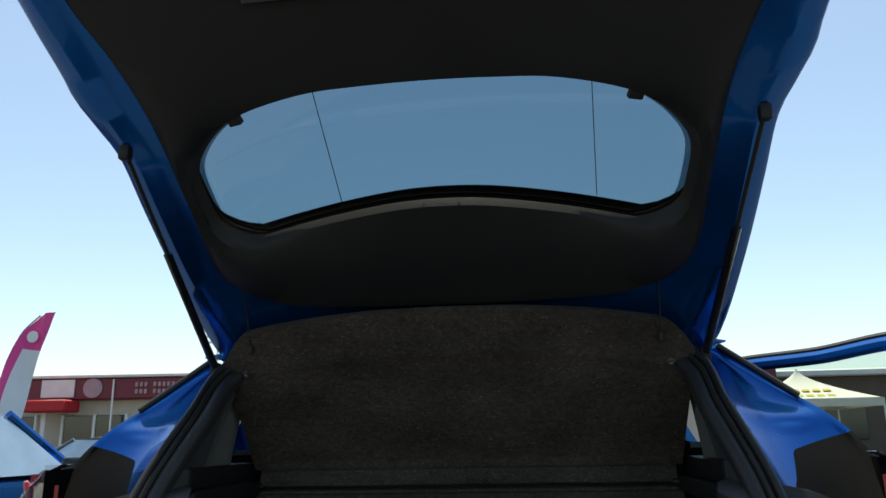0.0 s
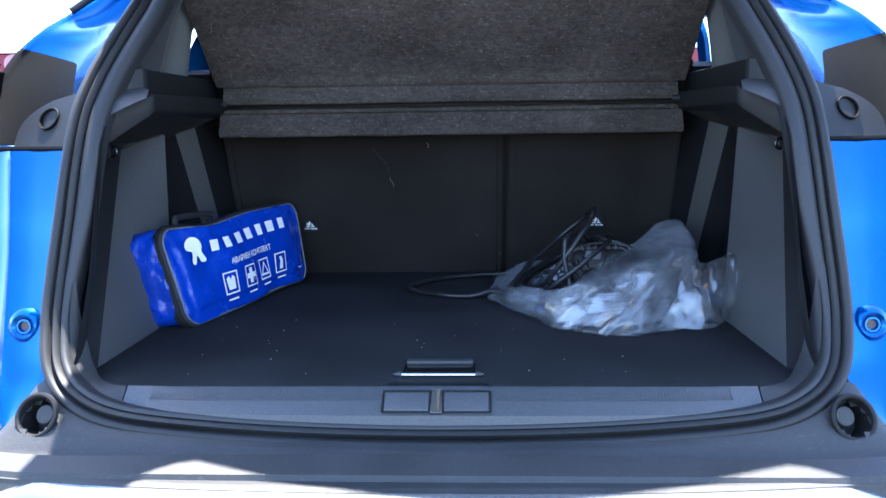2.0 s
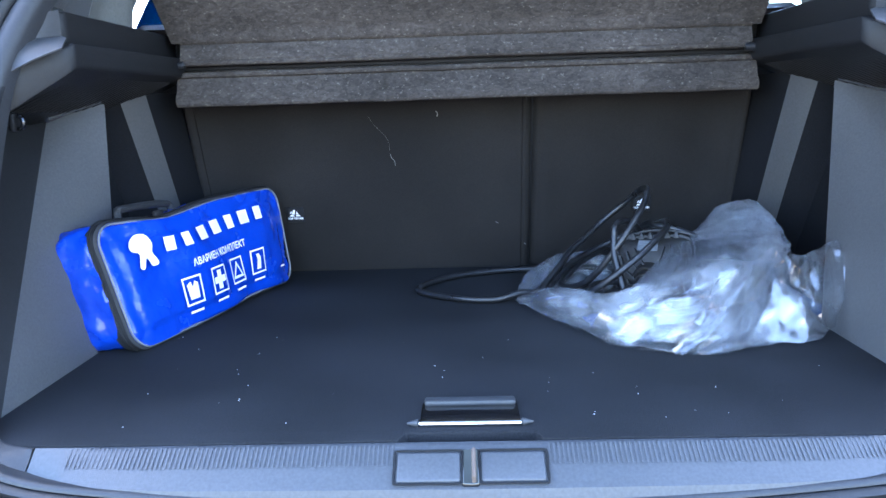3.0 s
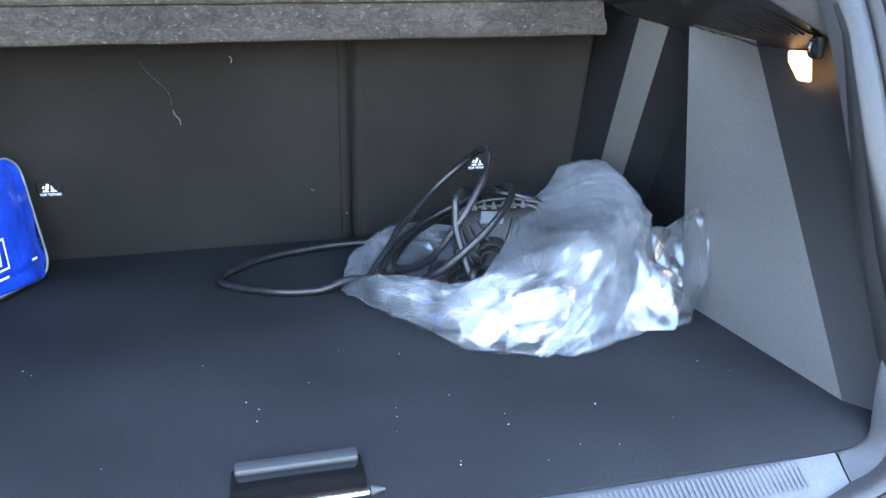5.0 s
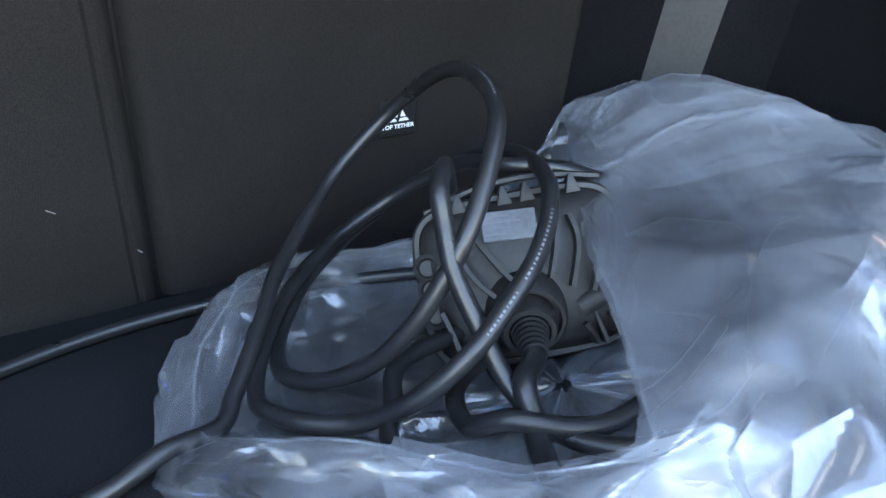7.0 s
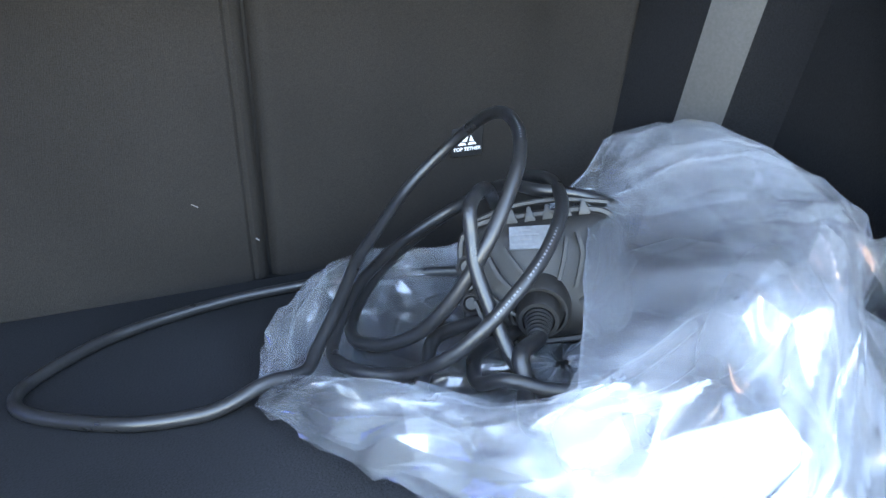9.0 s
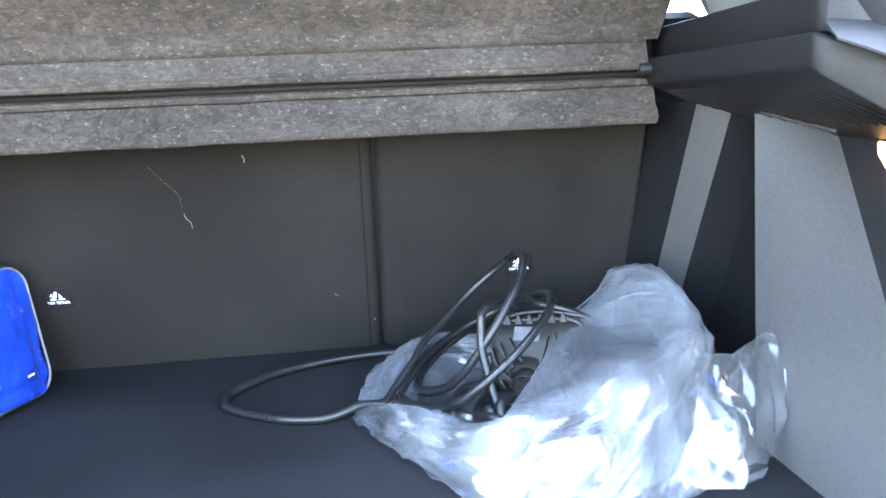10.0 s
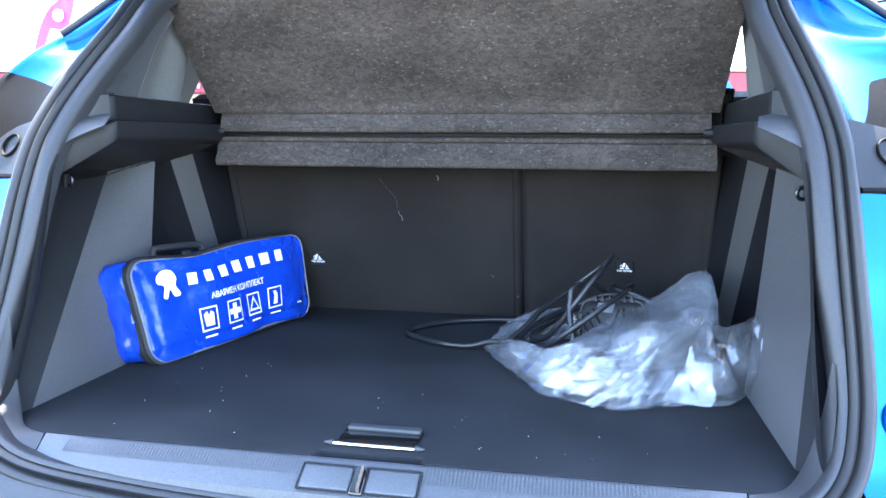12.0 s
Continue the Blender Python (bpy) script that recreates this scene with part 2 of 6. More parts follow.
def tube(points, r, seg=10, closed=False, profile=None):
    """A round or profiled bar along a line. r: a radius, or one for each point."""
    p = np.array(points, float)
    n = len(p)
    rr = np.full(n, r) if np.isscalar(r) else np.array(r)
    prof = profile if profile is not None else [(math.cos(a), math.sin(a)) for a in np.linspace(0, 2 * math.pi, seg, endpoint=False)]
    up = np.array((0.0, 0.0, 1.0))
    rings = []
    side = None
    for i in range(n):
        t = p[(i + 1) % n] - p[i - 1] if closed else p[min(i + 1, n - 1)] - p[max(i - 1, 0)]
        t = t / (np.linalg.norm(t) + 1e-12)
        if side is None:
            side = np.cross(t, up)
            if np.linalg.norm(side) < 1e-3:
                side = np.cross(t, (1.0, 0, 0))
        side = side - t * (side @ t)
        side = side / np.linalg.norm(side)
        oth = np.cross(side, t)
        rings.append([p[i] + rr[i] * (u * side + v * oth) for u, v in prof])
    if closed:
        return loft(rings + [rings[0]], closed=True)
    return loft(rings, closed=True, cap=True)


def rbox(sx, sy, sz, bevel=0.005, seg=2, at=(0, 0, 0), m=None):
    bm = bmesh.new()
    bmesh.ops.create_cube(bm, size=1)
    bmesh.ops.scale(bm, vec=(sx, sy, sz), verts=bm.verts)
    if bevel:
        bmesh.ops.bevel(bm, geom=bm.edges[:], offset=min(bevel, 0.49 * min(sx, sy, sz)), segments=seg, profile=0.5, affect="EDGES")
    bmesh.ops.translate(bm, vec=at, verts=bm.verts)
    if m is not None:
        bmesh.ops.transform(bm, matrix=m, verts=bm.verts)
    return bm


def turned(profile, seg=24, m=None):
    """A body turned round z from rows of radius, height."""
    rings = [[(r * math.cos(a), r * math.sin(a), z) for a in np.linspace(0, 2 * math.pi, seg, endpoint=False)] for r, z in profile]
    v, fc = loft(rings, closed=True, cap=True)
    if m is not None:
        v = [tuple(m @ Vector(p)) for p in v]
    return v, fc


def cup(profile, seg=24, m=None):
    """A turned body with an open foot, so that a hollow in it shows."""
    v, fc = turned(profile, seg, m)
    return v, fc[:-2] + fc[-1:]


def prism(outline, depth, m=None, bevel=0.0):
    """An outline in x, y, drawn out along z by depth."""
    bm = bmesh.new()
    f0 = bm.faces.new([bm.verts.new((*p, 0)) for p in outline])
    ex = bmesh.ops.extrude_face_region(bm, geom=[f0])
    bmesh.ops.translate(bm, vec=(0, 0, depth), verts=[v for v in ex["geom"] if isinstance(v, bmesh.types.BMVert)])
    bmesh.ops.recalc_face_normals(bm, faces=bm.faces)
    if bevel:
        bmesh.ops.bevel(bm, geom=bm.edges[:], offset=bevel, segments=2, profile=0.5, affect="EDGES")
    if m is not None:
        bmesh.ops.transform(bm, matrix=m, verts=bm.verts)
    return bm


def mirror(points, side):
    """The same points on the other side of the car for side -1."""
    p = np.array(points, float)
    p[..., 0] *= side
    return p


def lettering(text, size, bold=0.0):
    """The mesh of a text in the built-in font, centred, in x, y."""
    cu = bpy.data.curves.new("text", "FONT")
    cu.body, cu.size, cu.align_x, cu.align_y, cu.offset, cu.resolution_u = text, size, "CENTER", "CENTER", bold, 3
    ob = bpy.data.objects.new("text", cu)
    scene.collection.objects.link(ob)
    me = bpy.data.meshes.new_from_object(ob.evaluated_get(bpy.context.evaluated_depsgraph_get()))
    v, fc = [tuple(p.co) for p in me.vertices], [tuple(p.vertices) for p in me.polygons]
    bpy.data.objects.remove(ob)
    return v, fc


# ---- ground ----
def build_ground():
    n = 40
    xs = np.concatenate([-np.geomspace(900, 1, n), np.linspace(-0.9, 0.9, 6), np.geomspace(1, 900, n)])
    rows = [[(x, y, -0.02 * max(0, math.hypot(x, y) / 60 - 1)) for x in xs] for y in xs]
    ob = part("ground", loft(rows), ASPHALT)
    tagged(ob, "grey sunlit asphalt forecourt", "ground", kind="structure")


build_ground()

# ---- the car ----
car = new("car")
tagged(car, "bright blue crossover car with its tailgate open on asphalt", "car")


def y_open(z):
    """How far forward the rim of the boot opening lies at a height."""
    return float(np.interp(z, (0.5, 0.66, 0.72, 0.80, 0.9, 1.1, 1.32, 1.45, 1.55), (-0.2, -0.11, -0.085, -0.02, 0.03, 0.10, 0.25, 0.39, 0.50)))


SEAL_LINE = [(0, -0.094, 0.700), (0.15, -0.093, 0.702), (0.30, -0.090, 0.709), (0.44, -0.082, 0.722), (0.505, -0.066, 0.745), (0.545, -0.038, 0.780),
             (0.563, 0.0, 0.835), (0.566, 0.03, 0.90), (0.563, 0.06, 0.98), (0.559, 0.092, 1.07), (0.556, 0.128, 1.145), (0.546, 0.168, 1.205),
             (0.530, 0.215, 1.265), (0.512, 0.28, 1.335), (0.500, 0.365, 1.415), (0.45, 0.43, 1.466), (0.30, 0.456, 1.486), (0.12, 0.460, 1.491), (0, 0.461, 1.492)]
SEAL_HALF = [(x + 0.012 * max(0.0, min(1.0, (x - 0.40) / 0.10)), y, z) for x, y, z in SEAL_LINE]


def build_seal():
    half = np.array(SEAL_HALF)
    loop = np.concatenate([half, mirror(half[-2:0:-1], -1)])
    path = spline(loop, 260, closed=True)
    # In the rim's own plane: outward from the opening's middle, and towards the rear.
    rings = []
    prof = [(-0.006, -0.032), (-0.006, -0.006), (-0.005, -0.001), (-0.003, 0.004), (0.0005, 0.0065), (0.004, 0.004), (0.0055, -0.0015), (0.007, -0.0025),
            (0.009, 0.003), (0.012, 0.0075), (0.0155, 0.009), (0.0195, 0.0075), (0.023, 0.003), (0.025, -0.004), (0.026, -0.014), (0.028, -0.032)]
    flange = [(-0.0055, -0.012), (-0.0065, -0.004), (-0.009, -0.0015), (-0.016, -0.0015), (-0.024, -0.003), (-0.029, -0.007), (-0.031, -0.014), (-0.031, -0.032)]
    trim_rings = []
    n = len(path)
    for i in range(n):
        t = path[(i + 1) % n] - path[i - 1]
        t = t / np.linalg.norm(t)
        rear = np.array((0, -1, 0.25 if path[i][2] < 0.8 else 0.35))
        out = np.cross(t, rear)
        out = out / np.linalg.norm(out)
        if out @ (path[i] - np.array((0, path[i][1], 1.08))) < 0:
            out = -out
        rear = np.cross(out, t)
        rear = rear / np.linalg.norm(rear)
        if rear[1] > 0:
            rear = -rear
        rings.append([path[i] + u * out + v * rear for u, v in prof])
        slim = float(np.interp(path[i][2], (0.70, 0.84, 1.0), (0.30, 0.45, 1.0)))
        trim_rings.append([path[i] + (-0.0055 + (u + 0.0055) * slim) * out + v * rear for u, v in flange])
    part("boot_seal", loft(rings + [rings[0]], closed=True), RUBBER, car, "black ridged rubber weather seal round the boot opening", angle=55)
    part("rim_trim", loft(trim_rings + [trim_rings[0]]), RIM_TRIM, car, "grey plastic trim round the boot opening", angle=55)


build_seal()


def build_sill():
    xs = np.linspace(-0.456, 0.456, 61)

    def row(x):
        lift = 0.035 * (abs(x) / 0.5) ** 6
        off = float(np.interp(abs(x), (0, 0.3, 0.38, 0.42, 0.46, 0.5), (0, 0.003, 0.008, 0.018, 0.030, 0.046)))
        return [(x, -0.030, 0.747), (x, -0.036 + off * 0.1, 0.7485), (x, -0.042 + off * 0.2, 0.7465), (x, -0.084 + off, 0.7225 + lift * 0.4), (x, -0.090 + off, 0.70 + lift * 0.4)]
    sill = part("sill_trim", loft([row(x) for x in xs]), SILL, car, "dark plastic load sill with latch buttons", thick=0.003)
    slope = math.atan2(0.7465 - 0.7215, 0.044)
    for s in (-1, 1):
        m = pose(s * 0.042, -0.0635, 0.7352, math.degrees(slope))
        btn = part("release_button", rbox(0.064, 0.034, 0.006, 0.005, 3, m=m), SILL, sill, "rounded plastic button")
        ring = spline([(0.034, 0), (0.034, 0.016), (0.030, 0.0192), (0, 0.0192), (-0.030, 0.0192), (-0.034, 0.016), (-0.034, 0), (-0.034, -0.016), (-0.030, -0.0192), (0, -0.0192), (0.030, -0.0192), (0.034, -0.016)], 48, True)
        part("button_gap", tube([m @ Vector((p[0], p[1], 0.0015)) for p in ring], 0.0012, 6, True), PLASTIC, sill)
    m = pose(0, -0.064, 0.7352, math.degrees(slope))
    part("latch_slot", rbox(0.018, 0.042, 0.006, 0.002, 1, m=m), GLOSS_BLACK, sill, "black slot of the tailgate latch")
    part("latch_striker", tube([m @ Vector(p) for p in ((0.003, 0.018, 0.0), (0.003, 0.016, 0.008), (0.003, -0.016, 0.008), (0.003, -0.018, 0.0))], 0.0022, 8), BROWN, sill, "dull striker bar")
    ridge = rbox(0.0018, 0.024, 0.0002, 0.0)
    ridge.verts.index_update()
    v = [tuple(p.co) for p in ridge.verts]
    fc = [[q.index for q in p.verts] for p in ridge.faces]
    verts, faces = [], []
    turn = pose(0, 0, 0, math.degrees(slope))
    for k in range(174):
        x = -0.4152 + k * 0.0048
        if abs(x) < 0.078:
            continue
        b = len(verts)
        verts += [tuple(turn @ Vector(p) + Vector((x, -0.0500 + max(0.0, abs(x) - 0.33) * 0.05, 0.7428))) for p in v]
        faces += [tuple(b + i for i in q) for q in fc]
    ridge.free()
    tagged(part("grip_ridge", (verts, faces), SILL, sill), kind="stuff")
    # moulded corners that carry the sill up into the sides of the opening
    inner = [(0.458, -0.0325, 0.7485), (0.480, -0.0300, 0.7500), (0.502, -0.0190, 0.7530), (0.519, -0.0020, 0.7640), (0.534, 0.0130, 0.7880), (0.549, 0.0250, 0.8400), (0.556, 0.0330, 0.8900)]
    outer = [(0.458, -0.0560, 0.7300), (0.492, -0.0560, 0.7380), (0.530, -0.0420, 0.7580), (0.548, -0.0150, 0.7900), (0.558, 0.0080, 0.8400), (0.559, 0.0280, 0.8900)]
    for s in (-1, 1):
        a, b = spline(inner, 30), spline(outer, 30)
        rows = []
        for p, q in zip(a, b):
            rows.append(mirror([p + np.array((0.010, 0.006, -0.014)), p + np.array((0.001, 0.001, -0.003)), p, p * 0.9 + q * 0.1 + np.array((0, -0.001, 0.0015)), p * 0.5 + q * 0.5, q, q + np.array((0.003, 0.012, -0.004))], s))
        part("sill_corner", loft(rows), RIM_TRIM, sill, "dark grey moulded corner of the load sill", thick=0.002)


build_sill()


def build_floor():
    outline = [(-0.50, -0.031), (-0.075, -0.031), (-0.068, -0.012), (0.068, -0.012), (0.075, -0.031), (0.50, -0.031), (0.535, 0.0), (0.558, 0.05), (0.545, 0.31), (0.530, 0.36),
               (0.56, 0.48), (0.55, 0.62), (0.515, 0.70), (0.505, 0.81), (-0.505, 0.81), (-0.515, 0.70), (-0.55, 0.62), (-0.56, 0.48), (-0.530, 0.36), (-0.545, 0.31), (-0.558, 0.05), (-0.535, 0.0)]
    fl = part("boot_floor", prism(outline, 0.022, pose(0, 0, 0.728), bevel=0.003), CARPET, car, "black carpeted boot floor board")
    part("handle_recess", rbox(0.110, 0.056, 0.004, 0.003, 2, at=(0, 0.036, 0.7505)), GLOSS_BLACK, fl, "shallow felt recess coloured darker for its shade")
    part("lift_handle", rbox(0.104, 0.016, 0.007, 0.003, 2, at=(0, 0.060, 0.7545)), TRIM, fl, "grey plastic lift handle")
    part("chrome_strip", rbox(0.112, 0.010, 0.006, 0.0028, 3, at=(0, 0.003, 0.7535)), CHROME, fl, "bright chrome strip of the lift handle")
    for s in (-1, 1):
        part("strip_end", turned([(0.0045, 0), (0.003, 0.006), (0.001, 0.012)], 10, pose(s * 0.056, 0.003, 0.7535, 0, 90 * s)), TRIM, fl)


build_floor()


def build_seats():
    def back(x0, x1, label, name):
        xs = np.unique(np.concatenate([np.linspace(x0, x1, 40), x0 + np.array((0.002, 0.004, 0.007, 0.012, 0.02)), x1 - np.array((0.002, 0.004, 0.007, 0.012, 0.02))]))
        zs = np.linspace(0.75, 1.24, 26)
        rows = []
        for z in zs:
            y0 = 0.807 - (z - 0.75) * 0.345
            r = []
            for x in xs:
                d = min(x - x0, x1 - x)
                edge = 0.016 * math.exp(-d / 0.005) + (0.004 * math.exp(-(((d - 0.016) / 0.003) ** 2)))
                wide = 0.045 * max(0.0, (abs(x) - 0.43) / 0.1) ** 2
                sag = 0.004 * noise.noise(Vector((x * 5, z * 6, 2)))
                r.append((x, y0 + edge - wide + sag, z))
            rows.append(r)
        return part(name, loft(rows), SEATFELT, car, label, thick=-0.05)
    big = back(-0.525, 0.1285, "black felt back of the wide rear seat", "seat_back")
    small = back(0.1315, 0.525, "black felt back of the narrow rear seat", "seat_back")
    lean = math.degrees(math.atan(0.345))
    # Unseen dark panel, added to stop light leaking through the seat seam.
    part("seam_light_stop", loft([[(x, 0.815 - (z - 0.75) * 0.345 + dy, z) for x in (-0.6, 0.0, 0.6)] for z, dy in ((0.70, 0.012), (1.0, 0.012), (1.24, 0.012))]), PLASTIC, car, thick=-0.04)
    for x, z, who in ((-0.35, 0.878, big), (0.351, 0.882, small)):
        y = 0.807 - (z - 0.75) * 0.345 - 0.004
        m = pose(x, y, z, 90 + lean, 0, 0)
        lab = part("tether_label", rbox(0.036, 0.034, 0.0015, 0.0006, 1, m=m), PLASTIC, who, "small black label reading top tether")
        for shape in ([(-0.011, -0.003), (-0.001, -0.003), (-0.003, 0.0), (-0.009, 0.0005)], [(0.0005, -0.003), (0.011, -0.003), (0.0085, 0.0), (0.002, 0.0)], [(-0.007, 0.002), (-0.001, 0.0012), (0.001, 0.011), (-0.0025, 0.012)],
                      [(0.002, 0.0015), (0.0075, 0.001), (0.0035, 0.0085)], [(-0.0105, 0.0035), (-0.0085, 0.003), (-0.006, 0.0075), (-0.0075, 0.0085)]):
            v, fc = prism_data(shape)
            part("anchor_symbol", ([tuple(m @ Vector((p[0], p[1], 0.0012))) for p in v], fc), PRINT, lab)
        v, fc = lettering("TOP TETHER", 0.0056, 0.0002)
        part("label_text", ([tuple(m @ Vector((p[0], p[1] - 0.008, 0.0012))) for p in v], fc), PRINT, lab)
    # pale scuffs on the felt
    def felt(x, z):
        return Vector((x, 0.807 - (z - 0.75) * 0.345 - 0.0025, z))
    for line, r in (([(-0.054, 1.078), (-0.051, 1.074), (-0.052, 1.068)], 0.0010), ([(-0.183, 1.071), (-0.172, 1.054), (-0.150, 1.028), (-0.147, 1.005)], 0.00014),
                    ([(-0.146, 0.998), (-0.144, 0.990), (-0.139, 0.984), (-0.138, 0.975)], 0.0006), ([(0.117, 0.803), (0.120, 0.800)], 0.0008), ([(0.058, 0.852), (0.064, 0.848)], 0.0005)):
        part("scuff", tube(spline([felt(*p) for p in line], 12), r, 5), SCUFF, big)


def prism_data(outline):
    return [(*p, 0) for p in outline], [tuple(range(len(outline)))]


build_seats()

# ---- parcel shelf ----
shelf = new("parcel_shelf")
tagged(shelf, "brown-grey felt parcel shelf hanging tilted up from cords", "parcel shelf")
HINGE_Y, HINGE_Z = 0.565, 1.168


def shelf_rows(profile, half, n=60, wob=0.0015):
    rows = []
    for k, (y, z) in enumerate(profile):
        h = half(z) if callable(half) else half
        r = []
        for i, u in enumerate(np.linspace(-1, 1, n)):
            w = wob * noise.noise(Vector((u * 9, z * 30, 5)))
            r.append((u * h, y + w, z + w))
        rows.append(r)
    return rows


def build_shelf():
    lip = [(0.612, 1.160), (0.592, 1.162), (0.584, 1.157), (0.573, 1.124), (0.566, 1.116), (0.563, 1.108), (0.566, 1.101), (0.575, 1.099), (0.60, 1.102)]
    part("front_lip", loft(shelf_rows(lip, 0.5)), SHELFFELT, shelf, "felt lip along the hinge", thick=0.008)
    band = [(0.600, 1.170), (0.578, 1.168), (0.566, 1.171), (0.563, 1.178), (0.572, 1.203), (0.578, 1.209), (0.590, 1.212)]
    part("hinge_band", loft(shelf_rows(band, 0.486)), SHELFFELT, shelf, thick=0.008)
    for y, z, h, r in ((0.5655, 1.1725, 0.484, 0.0048), (0.5745, 1.2075, 0.486, 0.0045), (0.5665, 1.1035, 0.498, 0.0052), (0.5795, 1.1530, 0.497, 0.0050)):
        part("rolled_edge", tube([(u * h, y + 0.001 * noise.noise(Vector((u * 7, z * 20, 3))), z + 0.0012 * noise.noise(Vector((u * 6, z * 20, 9)))) for u in np.linspace(-1, 1, 60)], r, 8), SHELFFELT, shelf)
    part("hinge_groove", tube([(-0.49, 0.590, 1.165), (0.49, 0.590, 1.165)], 0.005, 8), PLASTIC, shelf)
    n, mrows = 70, 46
    rows = []
    for j in range(mrows):
        v = j / (mrows - 1)
        half = 0.500 + 0.014 * v
        r = []
        for i in range(n):
            u = -1 + 2 * i / (n - 1)
            top = 1.534 - 0.045 * abs(u) ** 2.4 - 0.05 * (max(0, abs(u) - 0.84) / 0.16) ** 2
            z = 1.206 + (top - 1.206) * v
            y = 0.568 - 0.82 * (z - 1.206)
            dx, dz = half * (1 - abs(u)), top - z
            inner = min(dx / 0.035, dz / 0.075, (z - 1.206) / 0.012)
            y += 0.006 * (1 / (1 + math.exp(-(inner - 1) * 7)))
            y -= 0.004 * math.exp(-(((dz - 0.085) / 0.012) ** 2))
            y += 0.0012 * noise.noise(Vector((u * 8, z * 18, 1)))
            r.append((u * half, y, z))
        rows.append(r)
    panel = part("shelf_panel", loft(rows), SHELFFELT, shelf, thick=-0.014)
    for s in (-1, 1):
        part("hinge_pin", turned([(0.006, -0.016), (0.0075, -0.01), (0.0075, 0.008), (0.004, 0.012)], 14, pose(s * 0.489, 0.563, 1.169, 0, 90)), PLASTIC, shelf, "black plastic hinge pin")
        part("shelf_screw", turned([(0.009, 0), (0.008, 0.003), (0.004, 0.0035), (0.0035, 0.001)], 16, pose(s * 0.464, 0.388, 1.420, 130)), STEEL, panel, "round-headed metal screw")
        part("cord_hook", rbox(0.010, 0.010, 0.020, 0.003, 2, at=(s * 0.44, 0.345, 1.468)), PLASTIC, panel)
        part("lift_cord", tube(spline([(s * 0.44, 0.343, 1.475), (s * 0.437, 0.30, 1.55), (s * 0.43, 0.235, 1.635)], 12), 0.0016, 6), PLASTIC, shelf, "thin black lifting cord")


build_shelf()


# ---- boot sides ----
def build_side(s):
    foot = 0.541 if s < 0 else 0.528
    B, C = np.array((0.641, 0.397, 1.080)), np.array((foot, 0.045, 0.750))
    A, D = np.array((0.582, 0.472, 1.115)), np.array((foot - 0.002, 0.345, 0.750))
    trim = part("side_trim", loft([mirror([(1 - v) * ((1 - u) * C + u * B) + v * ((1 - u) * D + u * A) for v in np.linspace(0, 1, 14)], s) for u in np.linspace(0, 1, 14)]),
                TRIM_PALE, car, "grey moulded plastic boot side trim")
    # pocket between the panel's rear edge and the rim
    rows = []
    for u in np.linspace(0, 1.14, 28):
        p = (1 - u) * C + u * B
        z = p[2]
        rim = np.array((0.540 - 0.01 * max(0, z - 1.0), y_open(z) + 0.012, z))
        mid = np.array((0.545 + 0.125 * u ** 0.8, rim[1] + (p[1] - rim[1]) * 0.62, z))
        rows.append(mirror(spline([rim, rim + (0.012 * u, 0.03, 0), mid, p], 12), s))
    part("pocket", loft(rows), PLASTIC, trim)
    # shade-dark recess, lighter pilaster and shade-dark inner wall up to the seat
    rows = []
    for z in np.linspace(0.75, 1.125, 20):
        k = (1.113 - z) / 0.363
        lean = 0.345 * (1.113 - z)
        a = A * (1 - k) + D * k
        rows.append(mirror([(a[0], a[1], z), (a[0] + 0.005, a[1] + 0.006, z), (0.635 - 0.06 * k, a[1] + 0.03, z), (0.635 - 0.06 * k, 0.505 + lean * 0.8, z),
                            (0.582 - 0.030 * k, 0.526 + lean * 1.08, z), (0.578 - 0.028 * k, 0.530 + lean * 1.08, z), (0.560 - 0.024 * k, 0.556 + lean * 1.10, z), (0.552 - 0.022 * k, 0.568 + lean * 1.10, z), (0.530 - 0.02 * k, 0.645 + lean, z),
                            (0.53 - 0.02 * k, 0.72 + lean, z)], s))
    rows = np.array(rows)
    part("recess", loft(rows[:, 0:5]), RECESS, trim, "felt recess coloured darker for its shade", angle=25)
    part("pilaster", loft(rows[:, 4:8]), TRIM_SHADED, trim, angle=25)
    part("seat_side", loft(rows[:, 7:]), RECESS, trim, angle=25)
    # hook and lamp
    part("bag_hook", tube(mirror(spline([(0.548, 0.168, 1.091), (0.541, 0.163, 1.091), (0.537, 0.161, 1.084), (0.541, 0.163, 1.077), (0.548, 0.167, 1.076)], 14), s), 0.0028, 8), GLOSS_BLACK, trim, "small black bag hook")
    part("hook_base", rbox(0.008, 0.016, 0.022, 0.003, 2, at=(s * 0.552, 0.168, 1.084)), PLASTIC, trim)
    if s > 0:
        part("boot_lamp", rbox(0.006, 0.060, 0.037, 0.003, 2, m=pose(0.648, 0.318, 1.058, 0, -6, -14)), LAMP, trim, "lit warm white boot lamp")
    # ledge that carries the shelf
    low = prism([(0.488, 0.62), (0.488, 0.212), (0.494, 0.203), (0.560, 0.147), (0.572, 0.175), (0.585, 0.225), (0.655, 0.30), (0.655, 0.62)], 0.082, pose(0, 0, 1.101), bevel=0.004)
    for v in low.verts:
        v.co.z += -0.45 * max(0.0, 0.22 - v.co.y) + ((0.050 - (v.co.x - 0.49) * 0.45) if v.co.z < 1.12 else 0)
        v.co.x *= s
    ledge = part("shelf_ledge", low, PLASTIC, car, "black plastic ledge that carries the shelf")
    up = prism([(0.512, 0.62), (0.512, 0.246), (0.517, 0.236), (0.545, 0.216), (0.560, 0.24), (0.600, 0.32), (0.625, 0.62)], 0.042, pose(0, 0, 1.181), bevel=0.004)
